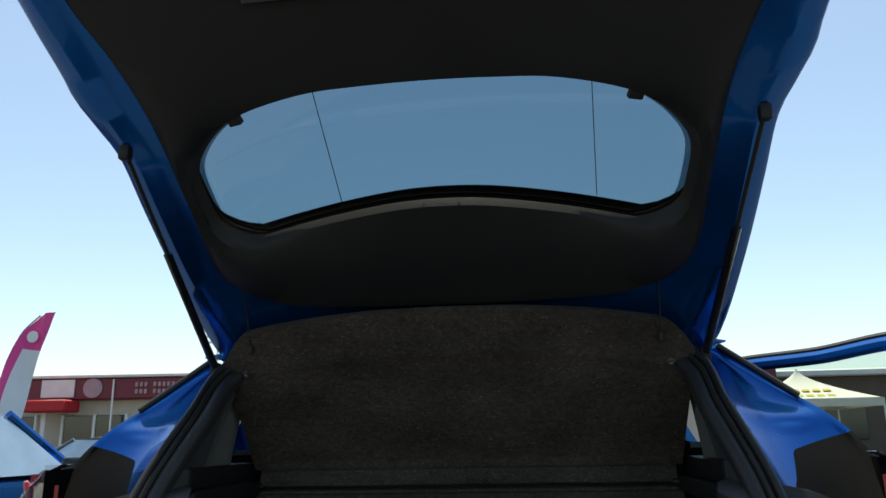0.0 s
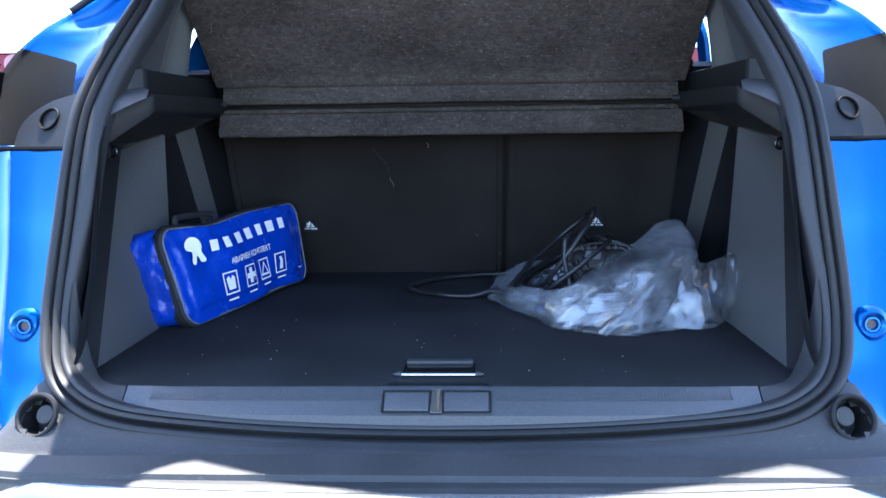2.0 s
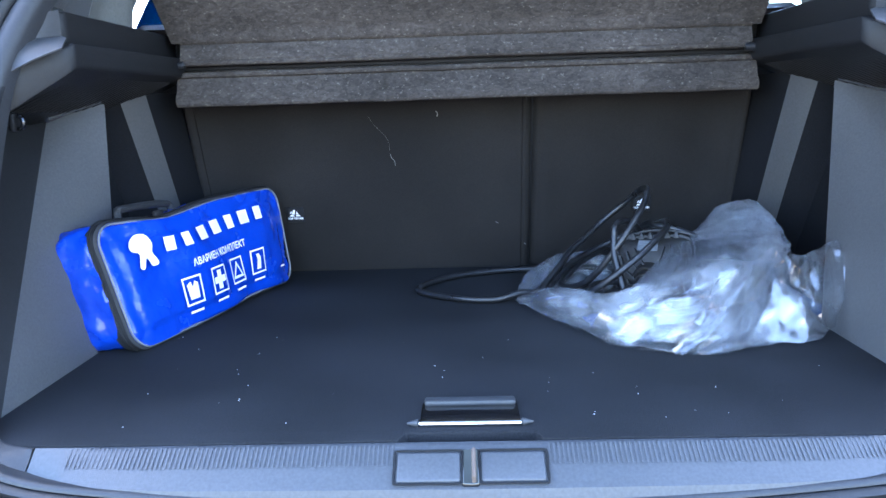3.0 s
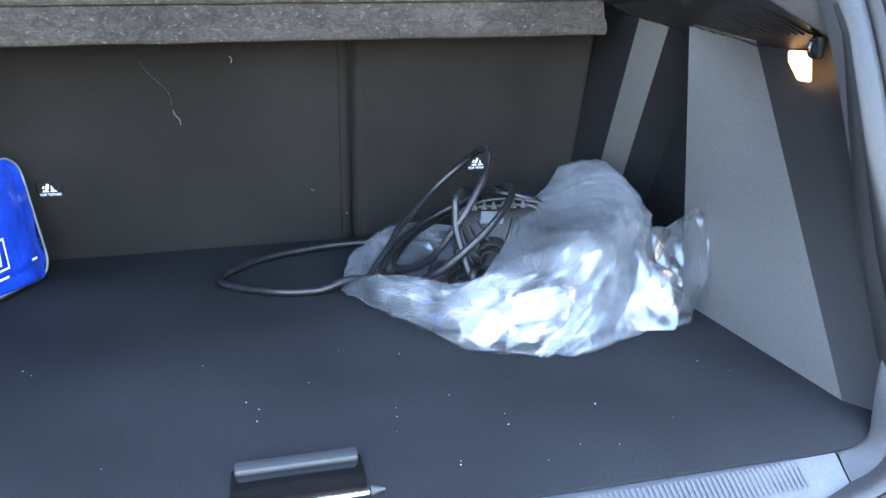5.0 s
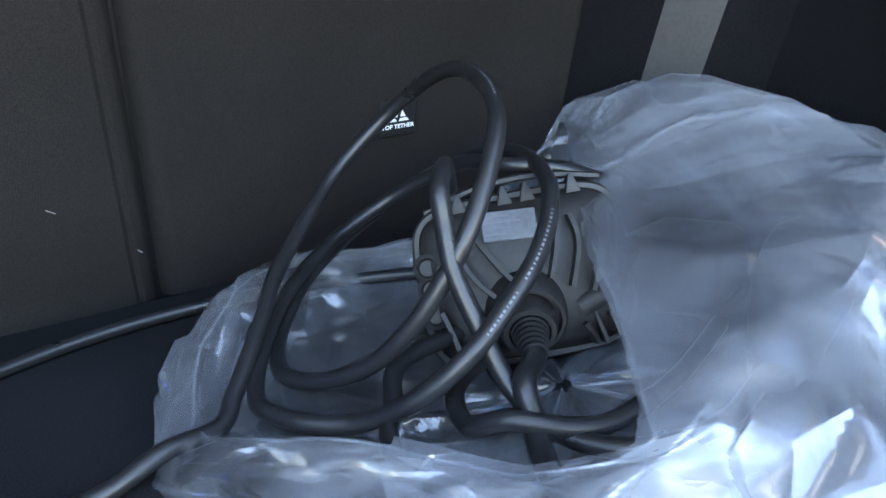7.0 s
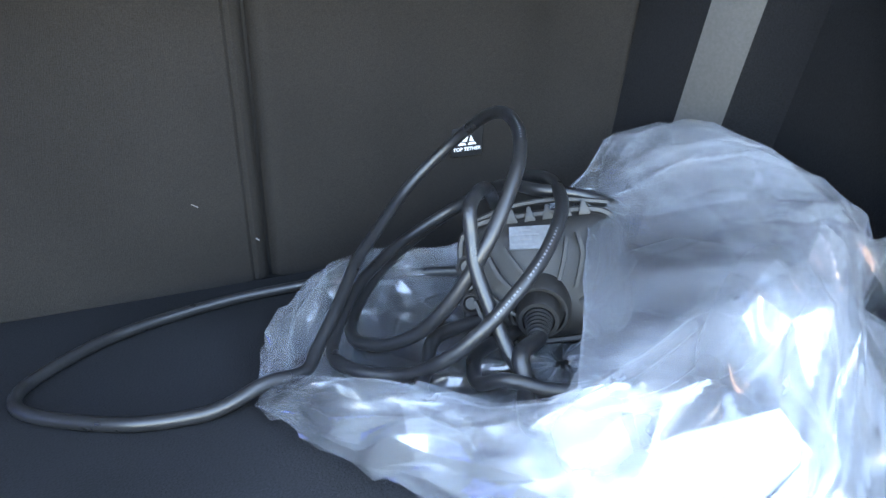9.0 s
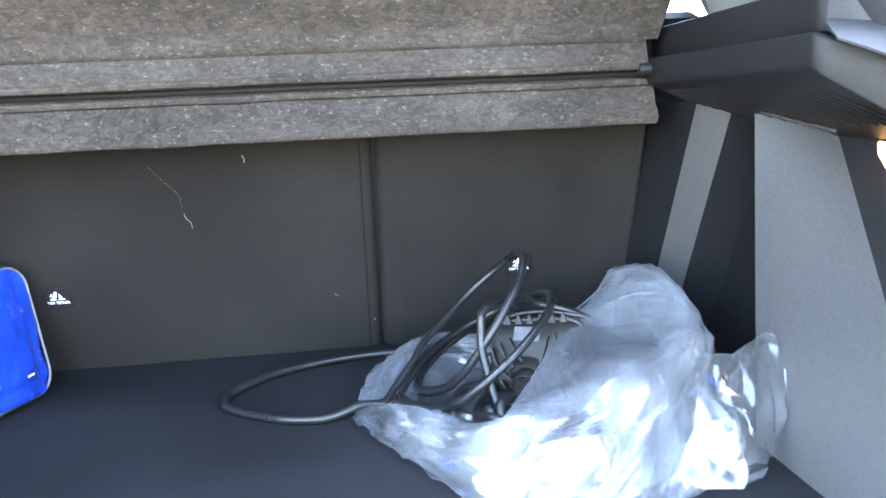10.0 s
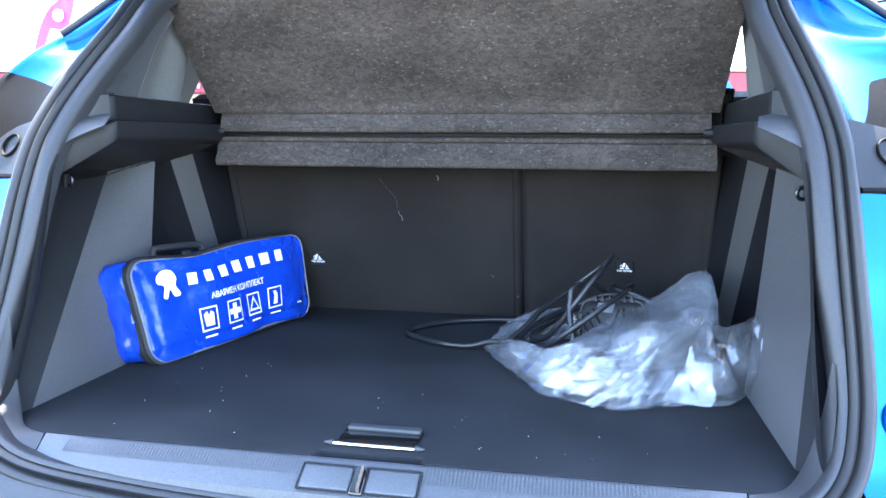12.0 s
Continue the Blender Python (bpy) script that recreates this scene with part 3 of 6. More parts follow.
    for v in up.verts:
        v.co.z -= 0.35 * max(0.0, 0.24 - v.co.y)
        v.co.x *= s
    part("upper_step", up, PLASTIC, ledge)
    inner = [(0.486, 0.176, 1.170), (0.491, 0.200, 1.184), (0.517, 0.236, 1.190), (0.516, 0.233, 1.222), (0.524, 0.262, 1.226), (0.526, 0.31, 1.262)]
    outer = [(0.556, 0.152, 1.132), (0.556, 0.156, 1.150), (0.553, 0.172, 1.176), (0.547, 0.186, 1.205), (0.541, 0.200, 1.235), (0.530, 0.232, 1.270)]
    part("ledge_cheek", loft([mirror([np.array(a) * (1 - k) + np.array(b) * k + np.array((0, -0.012 * math.sin(math.pi * k), 0)) for k in np.linspace(0, 1, 6)], s) for a, b in zip(inner, outer)]), TRIM, ledge, "smooth grey moulding that joins the ledge to the rim", thick=0.002)
    part("edge_lip", tube(mirror([(0.578, 0.45, 1.110), (0.600, 0.42, 1.100), (0.63, 0.385, 1.087)], s), 0.0022, 6), TRIM, ledge)
    for k in range(26):
        y = 0.255 + k * 0.0125
        part("grille_rib", rbox(0.11, 0.0035, 0.004, 0.0, m=pose(s * 0.560, y, 1.1195, 0, s * 24.2)), PLASTIC, ledge)
    # pillar lining above the ledge: black near the rim, pale further in
    rows, rows2 = [], []
    for u in np.linspace(0, 1, 12):
        z = 1.14 + u * 0.34
        rim = np.array((0.545 - 0.055 * max(0, u - 0.15) ** 1.15, y_open(z) + 0.02, z))
        mid = np.array((0.540 - 0.050 * u, y_open(z) + 0.165 - 0.075 * u, z))
        end = np.array((0.540 - 0.030 * u, 0.46 + 0.10 * u ** 2, z))
        fin = np.array((0.545 - 0.028 * u, 0.490 + 0.11 * u ** 2, z))
        rows.append(mirror(spline([rim, rim + (0.006, 0.03, 0), mid], 8), s))
        rows2.append(mirror(spline([mid, (mid + end) / 2 + (0.012, 0, 0), end, fin, fin + (0.016, 0.012, 0)], 16), s))
    part("pillar_trim", loft(rows), TRIM, car, "black rear pillar trim", thick=0.003)
    part("pillar_lining", loft(rows2), PILLAR, car, "pale grey rear pillar lining", thick=0.003)


for side in (-1, 1):
    build_side(side)


# ---- painted rear corner, light surround and gutter ----
def build_corner(s):
    zs = (1.088, 1.00, 0.93, 0.81, 0.765, 0.73, 0.684)
    inner = [(0.598, 0.112), (0.596, 0.075), (0.595, 0.05), (0.588, -0.005), (0.580, -0.026), (0.600, -0.052), (0.622, -0.082)]
    crease = [(0.700, 0.137), (0.692, 0.106), (0.685, 0.080), (0.668, 0.018), (0.660, -0.008), (0.648, -0.034), (0.633, -0.066)]
    edge = [(0.800, 0.160), (0.812, 0.132), (0.800, 0.104), (0.757, 0.048), (0.728, 0.020), (0.697, -0.012), (0.650, -0.050)]
    rows = []
    for z, a, c, e in zip(zs, inner, crease, edge):
        a, c, e = (np.array((*p, z)) for p in (a, c, e))
        m1, m2 = (a + c) / 2 + (0, 0.004, 0), (c + e) / 2 + (0, 0.012, 0)
        rows.append([a + (-0.012, 0.04, 0), a, m1, c - (0.005, 0.001, 0), c + (0, -0.003, 0), c + (0.005, 0.003, 0), m2, e])
    rows = np.array(rows)
    fine = np.array([spline(rows[:, j], 40) for j in range(rows.shape[1])]).transpose(1, 0, 2)
    panel = part("rear_corner_panel", loft([mirror(r, s) for r in fine]), PAINT, car, "glossy blue painted rear corner panel", thick=0.0015)
    m = pose(s * 0.632, 0.0135, 0.826, 82, 0, 0)
    part("screw_dimple", turned([(0.028, -0.004), (0.024, 0.003), (0.018, 0.0065), (0.013, 0.003), (0.0125, -0.002)], 28, m), PAINT, panel)
    part("panel_screw", cup([(0.0125, -0.001), (0.0115, 0.0035), (0.0085, 0.0035), (0.0075, -0.003), (0.0, -0.003)], 22, m), PAINT, panel, "painted fixing with a dark socket")
    part("socket", turned([(0.0076, -0.0022), (0.006, -0.0015), (0.0, -0.0018)], 18, m), BROWN, panel)
    # quarter panel round the corner
    rows = []
    for z, e in zip(zs, edge):
        e = np.array((*e, z))
        rows.append(mirror(spline([e, e + (0.010, 0.005, 0), np.array((max(0.845, e[0] + 0.045), e[1] + 0.055, z)), (0.880, e[1] + 0.20, z), (0.885, 0.75, z), (0.885, 1.0, z)], 30), s))
    part("quarter_panel", loft(rows), PAINT, car, "blue quarter panel")
    # gutter: black moulding below, paint above
    inn = [(0.598, 0.118, 1.096), (0.592, 0.150, 1.150), (0.586, 0.178, 1.195), (0.568, 0.214, 1.257), (0.548, 0.278, 1.332), (0.538, 0.335, 1.390), (0.525, 0.385, 1.440)]
    out = [(0.800, 0.200, 1.096), (0.800, 0.250, 1.165), (0.786, 0.305, 1.243), (0.745, 0.350, 1.302), (0.697, 0.392, 1.345), (0.630, 0.425, 1.402), (0.570, 0.450, 1.452)]
    inn, out = spline(inn, 421), spline(out, 421)

    def hollow(u, t):
        """A point of the channel between the rim and the outer skin: u up along it, t across."""
        i = min(420, int(round(u * 420)))
        a, b = inn[i], out[i]
        deep = 0.052 * math.sin(math.pi * t) ** 0.8 * (1 - 0.35 * u)
        rib = 0.022 * math.exp(-((((u - 0.56) + 0.10 * (t - 0.5)) / 0.05) ** 2)) * math.sin(math.pi * t)
        return a + (b - a) * t + np.array((0, deep - rib, 0))

    def border(t):
        """Where the black moulding ends and the paint begins."""
        k = min(1.0, max(0.0, (t - 0.12) / 0.30))
        return 0.215 + 0.185 * k * k * (3 - 2 * k)
    ts = np.linspace(0, 1, 31)
    black, blue = [], []
    for k in np.linspace(0, 1, 22):
        r = [hollow(border(t) * k, t) for t in ts]
        black.append(mirror([r[0] + (-0.012, 0.03, 0)] + r + [r[-1] + (0.008, 0.004, 0.003)], s))
    for k in np.linspace(0, 1, 34):
        r = [hollow(border(t) + (1 - border(t)) * k, t) for t in ts]
        blue.append(mirror([r[0] + (-0.012, 0.03, 0)] + r + [r[-1] + (0.008, 0.004, 0.003), r[-1] + (0.012, 0.03, 0.006)], s))
    surround = part("light_surround", loft(black), DULL_BLACK, car, "black plastic moulding beside the tail light", thick=0.0015)
    part("gutter", loft(blue), PAINT, car, "blue painted rain gutter beside the opening", thick=0.0015)
    # plate that carries the bump stop
    edge_line = [(0.596, 1.093), (0.718, 1.093), (0.716, 1.120), (0.704, 1.140), (0.682, 1.156), (0.650, 1.170), (0.596, 1.180)]
    edge_line = [tuple(p[:2]) for p in spline([(x, z, 0) for x, z in edge_line[1:6]], 20)]
    edge_line = [(0.596, 1.093)] + edge_line + [(0.596, 1.182)]
    front = [(x, 0.124 + 0.42 * (x - 0.6) + 0.58 * (z - 1.096), z) for x, z in edge_line]
    inner_line = [(p[0] - 0.004, p[1] - 0.004, p[2] - 0.003) for p in front]
    backs = [(p[0] + 0.004, p[1] + 0.05, p[2]) for p in front]
    v, fc = loft([mirror(backs, s), mirror(front, s), mirror(inner_line, s)], closed=True)
    n_edge = len(front)
    part("stop_plate", (v, fc + [tuple(range(2 * n_edge, 3 * n_edge))]), PLASTIC, surround)
    m = pose(s * 0.650, 0.166, 1.140, 60, 0, s * 20)
    part("bump_stop", cup([(0.021, -0.006), (0.0208, 0.0), (0.0195, 0.0012), (0.018, 0.0004), (0.017, -0.004), (0.0, -0.0045)], 28, m), DULL_BLACK, surround, "round rubber bump stop")
    part("panel_gap", tube(mirror([(0.600, 0.116, 1.0915), (0.70, 0.142, 1.0915), (0.80, 0.172, 1.0915)], s), 0.0045, 6), DULL_BLACK, surround)
    out = out[::10]
    # strip along the outer edge
    ps = [o + np.array((0.006, 0.0, 0.006)) for o in out[27:]]
    part("drip_strip", tube(mirror(ps, s), 0.0065, 10), RUBBER, car, "black rubber drip strip")
    # skin outside the gutter
    rows = [mirror([o + np.array((0.012, 0.03, 0.006)), o + np.array((0.02 + 0.04 * (1 - i / 42), 0.22, 0.01)), o + np.array((0.03 + 0.05 * (1 - i / 42), 0.55, 0.015))], s) for i, o in enumerate(out) if i >= 12]
    part("rear_pillar", loft(rows), PAINT, car, thick=0.002)
    # tail light
    def slope(points):
        return [(p[0], p[1], p[2] - max(0.0, p[0] - 0.795) * 0.75 * max(0.0, p[2] - 1.10) / 0.135) for p in points]
    tl = part("tail_light", loft([mirror(slope(spline([(0.795, 0.195, z), (0.825 - k, 0.178 + k, z), (0.862 - k, 0.21 + k, z), (0.888, 0.32, z), (0.893, 0.46, z)], 16)), s)
                                  for z, k in ((1.092, 0.02), (1.10, 0.004), (1.13, 0.0), (1.17, 0.0), (1.205, 0.006), (1.222, 0.02), (1.235, 0.06))]), LENS, car, "clear and red tail light")
    part("lamp_housing", loft([mirror(spline([(0.785, 0.23, z), (0.82, 0.215, z), (0.85, 0.245, z), (0.87, 0.33, z), (0.875, 0.46, z)], 12), s) for z in (1.095, 1.13, 1.165, 1.195)]), REDLENS, tl)
    part("reflector", loft([mirror(spline([(0.800, 0.214, z), (0.824, 0.206, z), (0.852, 0.236, z), (0.872, 0.32, z)], 12), s) for z in (1.170, 1.185, 1.200)]), CHROME, tl, "bright reflector strip", thick=0.002)
    for k in range(3):
        part("light_claw", rbox(0.008, 0.012, 0.10, 0.003, 2, m=pose(s * (0.826 + 0.018 * k), 0.203 + 0.026 * k, 1.155, 0, s * 14, 0)), REDLENS, tl, "red light claw")
    part("red_lens", loft([mirror(spline([(0.868, 0.26, z), (0.884, 0.33, z), (0.888, 0.45, z)], 8), s) for z in (1.11, 1.15, 1.19, 1.215)]), REDLENS, tl, "red side lens")
    part("gloss_cheek", loft([mirror(spline([(0.797, 0.30, z), (0.792, 0.245, z), (0.797, 0.198, z)], 8), s) for z in (1.095, 1.14, 1.19, 1.225)]), DULL_BLACK, tl, thick=0.002)


for side in (-1, 1):
    build_corner(side)


# ---- bumper ----
def build_bumper():
    xs = np.linspace(-0.655, 0.655, 81)
    half = np.array(SEAL_HALF[:8])

    def seal_at(x):
        a = abs(x)
        if a <= 0.56:
            i = np.argsort(half[:, 0])
            return np.interp(a, half[i, 0], half[i, 1]), np.interp(a, half[i, 0], half[i, 2])
        return None

    rows = []
    for x in xs:
        a = abs(x)
        e = a / 0.655
        top_z = float(np.interp(a, (0, 0.3, 0.46, 0.525, 0.56, 0.585, 0.605, 0.63, 0.655), (0.690, 0.698, 0.712, 0.732, 0.752, 0.760, 0.725, 0.69, 0.680)))
        top_y = float(np.interp(a, (0, 0.3, 0.46, 0.525, 0.56, 0.585, 0.605, 0.63, 0.655), (-0.098, -0.094, -0.086, -0.068, -0.044, -0.032, -0.058, -0.088, -0.085)))
        low_y, low_z = -0.132 + 0.012 * e ** 2, 0.678 + 0.002 * e
        f_y = -0.226 + 0.05 * e ** 2.5
        rows.append([(x, top_y + 0.03, top_z - 0.03), (x, top_y, top_z), (x, top_y * 0.5 + low_y * 0.5 - 0.002, top_z * 0.5 + low_z * 0.5 + 0.002), (x, low_y, low_z), (x, low_y - 0.008, low_z - 0.003),
                     (x, f_y + 0.01, 0.683), (x, f_y, 0.681), (x, f_y - 0.002, 0.674)])
    fine = []
    for r in rows:
        r = np.array(r)
        fine.append([(1 - k) * r[i] + k * r[i + 1] for i in range(len(r) - 1) for k in np.linspace(0, 1, 7)[:-1]] + [r[-1]])
    fine = np.array([spline(np.array(fine)[:, j], 201) for j in range(len(fine[0]))]).transpose(1, 0, 2)
    verts, faces = loft(fine)
    hole = np.array((0.566, -0.088, 0.7235))
    keep = []
    for q in faces:
        c = np.mean([verts[i] for i in q], axis=0)
        if np.linalg.norm(np.array((abs(c[0]), c[1], c[2])) - hole) > 0.0265:
            keep.append(q)
    bumper = part("bumper", (verts, keep), PLASTIC_GREY, car, "weathered black plastic bumper ledge", angle=30, thick=0.002)
    # wrap of the bumper down to the ground clearance
    rows = []
    for u in np.linspace(-1, 1, 61):
        x = 0.895 * math.copysign(abs(u) ** 0.9, u)
        e = abs(x) / 0.895
        y = -0.205 + 0.42 * max(0, e - 0.55) ** 1.6
        rows.append([(x * 0.985, y + 0.05 + 0.22 * min(1.0, max(0.0, (e - 0.70) / 0.08)), 0.70 - 0.01 * e), (x * 0.995, y + 0.012, 0.688), (x, y - 0.006, 0.66), (x, y - 0.022, 0.60), (x, y - 0.02, 0.50), (x, y + 0.02, 0.36), (x * 0.98, y + 0.10, 0.28), (x * 0.97, y + 0.30, 0.24)])
    part("bumper_skin", loft(rows), PLASTIC_GREY, bumper, thick=0.002)
    rows = []
    for u in np.linspace(-1, 1, 71):
        x = 0.66 * u
        e = abs(u)
        f_y = -0.226 + 0.05 * e ** 2.5
        drop = 0.055 * max(0, (e - 0.76) / 0.24) ** 1.3
        tail = 0.02 * max(0, (e - 0.9) / 0.1)
        rows.append([(x, f_y + 0.004, 0.6805 - drop), (x, f_y - 0.010, 0.679 - drop), (x, f_y - 0.030, 0.668 - drop), (x, f_y - 0.044 + tail, 0.648 - drop * 0.8), (x, f_y - 0.05 + tail, 0.62 - drop * 0.6), (x, f_y - 0.048 + tail, 0.56), (x, f_y - 0.03 + tail, 0.50)])
    part("silver_trim", loft(rows), SILVER, bumper, "satin silver bumper trim", thick=0.003)
    for s in (-1, 1):
        m = pose(s * 0.566, -0.088, 0.7235, 62, 0, s * 8)
        plug = part("bumper_plug", cup([(0.033, -0.003), (0.032, 0.0012), (0.029, 0.0022), (0.0265, 0.0005), (0.025, -0.006), (0.023, -0.036), (0.010, -0.037), (0.0, -0.037)], 36, m), PLASTIC, bumper, "round recess with a peg in it")
        part("plug_peg", turned([(0.0155, -0.036), (0.0145, -0.010), (0.0125, -0.0075), (0.0, -0.007)], 26, m @ Matrix.Translation((-s * 0.0075, 0.003, 0))), PLASTIC_GREY, plug)


build_bumper()


# ---- tailgate ----
def gate(x, y, off=0.0):
    """A point of the raised tailgate's inner face; off: along its outward normal."""
    n = Vector((0, 0.78, 1.0)).normalized() * off
    return (x + 0.012 + n.x, y + n.y, 1.68 + (0.18 - y) * 0.78 + n.z)


def ring(half, n, mid=(0.0, 0.05)):
    """n points of a mirrored outline, by even angles round mid."""
    pts = list(half) + [(-x, y) for x, y in half[-2:0:-1]]
    fine = spline([(x, y, 0) for x, y in pts], 600, True)
    ang = np.arctan2(fine[:, 1] - mid[1], fine[:, 0] - mid[0])
    out = []
    for a in np.linspace(-math.pi, math.pi, n, endpoint=False):
        k = np.argmin(np.abs(np.angle(np.exp(1j * (ang - a)))))
        out.append(fine[k][:2])
    return np.array(out)


WINDOW = [(0, -0.076), (0.11, -0.074), (0.21, -0.068), (0.32, -0.046), (0.39, -0.016), (0.437, 0.022), (0.457, 0.055), (0.457, 0.10), (0.447, 0.148), (0.412, 0.172), (0.364, 0.182), (0.305, 0.168), (0.2, 0.148), (0.09, 0.133), (0, 0.129)]
LINING = [(0, -0.54), (0.25, -0.535), (0.45, -0.50), (0.56, -0.43), (0.588, -0.33), (0.575, -0.22), (0.535, -0.13), (0.508, -0.03), (0.497, 0.1), (0.486, 0.235), (0.445, 0.288), (0.37, 0.318), (0.28, 0.328), (0, 0.334)]
FRAME = [(0, -0.60), (0.3, -0.595), (0.52, -0.56), (0.64, -0.48), (0.665, -0.35), (0.648, -0.20), (0.634, -0.12), (0.63, -0.08), (0.612, -0.035), (0.592, 0.02), (0.588, 0.12), (0.580, 0.25), (0.562, 0.40), (0.535, 0.465), (0.45, 0.49), (0.25, 0.50), (0, 0.503)]


def build_tailgate():
    N = 200
    w, l, fr = ring(WINDOW, N) * (1.02, 1.0) + (0, 0.004), ring(LINING, N), ring(FRAME, N) * (1.022, 1.0)
    tg = new("tailgate")
    tg.parent = car
    tg["label"] = "raised blue tailgate with black inner lining"

    def row(pts, off):
        return [gate(p[0], p[1], off) for p in pts]
    part("gate_skin", loft([row(fr, -0.002), row(fr * 1.01, 0.02), row(fr * 1.01, 0.05), row(fr * 0.97, 0.075), row((fr + w) / 2, 0.085), row(w * 1.06, 0.075)], closed=True), GLOSS_BLACK, tg, "gloss black outer skin and spoiler", thick=0.002)
    mids = [row(fr, -0.002), row(fr * 0.985, -0.012), row(fr * 0.6 + l * 0.4, -0.022), row(fr * 0.35 + l * 0.65, -0.008), row(l * 1.012, -0.004)]
    part("gate_frame", loft(mids, closed=True), PAINT, tg, "blue painted inner frame", thick=0.0015)
    part("gate_lining", loft([row(l * 1.02, 0.0), row(l, -0.010), row(l * 0.985, -0.018), row(l * 0.7 + w * 0.3, -0.026), row(l * 0.35 + w * 0.65, -0.020), row(w * 1.03, -0.006), row(w * 1.012, 0.004), row(w, 0.012)], closed=True),
         PLASTIC, tg, "black plastic inner lining", thick=0.002)
    win = part("rear_window", ([gate(*p, 0.022) for p in w * 1.02] + [gate(0, 0.05, 0.022)], [(i, (i + 1) % N, N) for i in range(N)]), GLASS, tg, "tinted rear window with heating wires")
    win.visible_shadow = False
    band = part("window_border", loft([row(w * 1.012, 0.018), row(w * 0.978, 0.018)], closed=True), glass("printed_glass_border", (0.20, 0.25, 0.29), 0.9), win)
    band.visible_shadow = False
    for x0, x1 in ((-0.21, -0.20), (0.285, 0.30)):
        part("aerial_wire", tube([gate(x0, -0.066, 0.019), gate(x1, 0.145, 0.019)], 0.0009, 5), GLOSS_BLACK, win)
    for s in (-1, 1):
        part("window_clip", rbox(0.028, 0.026, 0.014, 0.003, 2, m=Matrix.Translation(gate(s * 0.362, -0.030, 0.004)) @ pose(0, 0, 0, -38, 0, s * 22)), PLASTIC, tg, "black lining clip")
        a, b = Vector(gate(s * 0.572, 0.0, -0.03)), Vector((s * 0.535, 0.385, 1.432))
        st = part("gas_strut", tube([a.lerp(b, 0.42), a.lerp(b, 0.98)], 0.0088, 12), GLOSS_BLACK, tg, "black gas strut")
        part("strut_rod", tube([a, a.lerp(b, 0.45)], 0.0042, 10), PLASTIC, st, "dark strut rod")
        part("strut_socket", rbox(0.022, 0.022, 0.03, 0.006, 2, at=a), PLASTIC, st)
        part("strut_foot", rbox(0.022, 0.022, 0.03, 0.006, 2, at=b), PLASTIC, st)
        part("gate_hinge", rbox(0.05, 0.07, 0.02, 0.006, 2, m=Matrix.Translation((s * 0.47, 0.475, 1.478)) @ pose(0, 0, 0, -38)), PAINT, tg, "blue hinge arm")
        part("pull_recess", rbox(0.16, 0.05, 0.01, 0.012, 3, m=Matrix.Translation(gate(s * 0.2, -0.22, -0.024)) @ pose(0, 0, 0, -38)), GLOSS_BLACK, tg, "recessed grip")
    part("gate_latch", rbox(0.07, 0.05, 0.04, 0.008, 2, m=Matrix.Translation(gate(0.02, -0.50, -0.03)) @ pose(0, 0, 0, -38)), PLASTIC, tg)


build_tailgate()


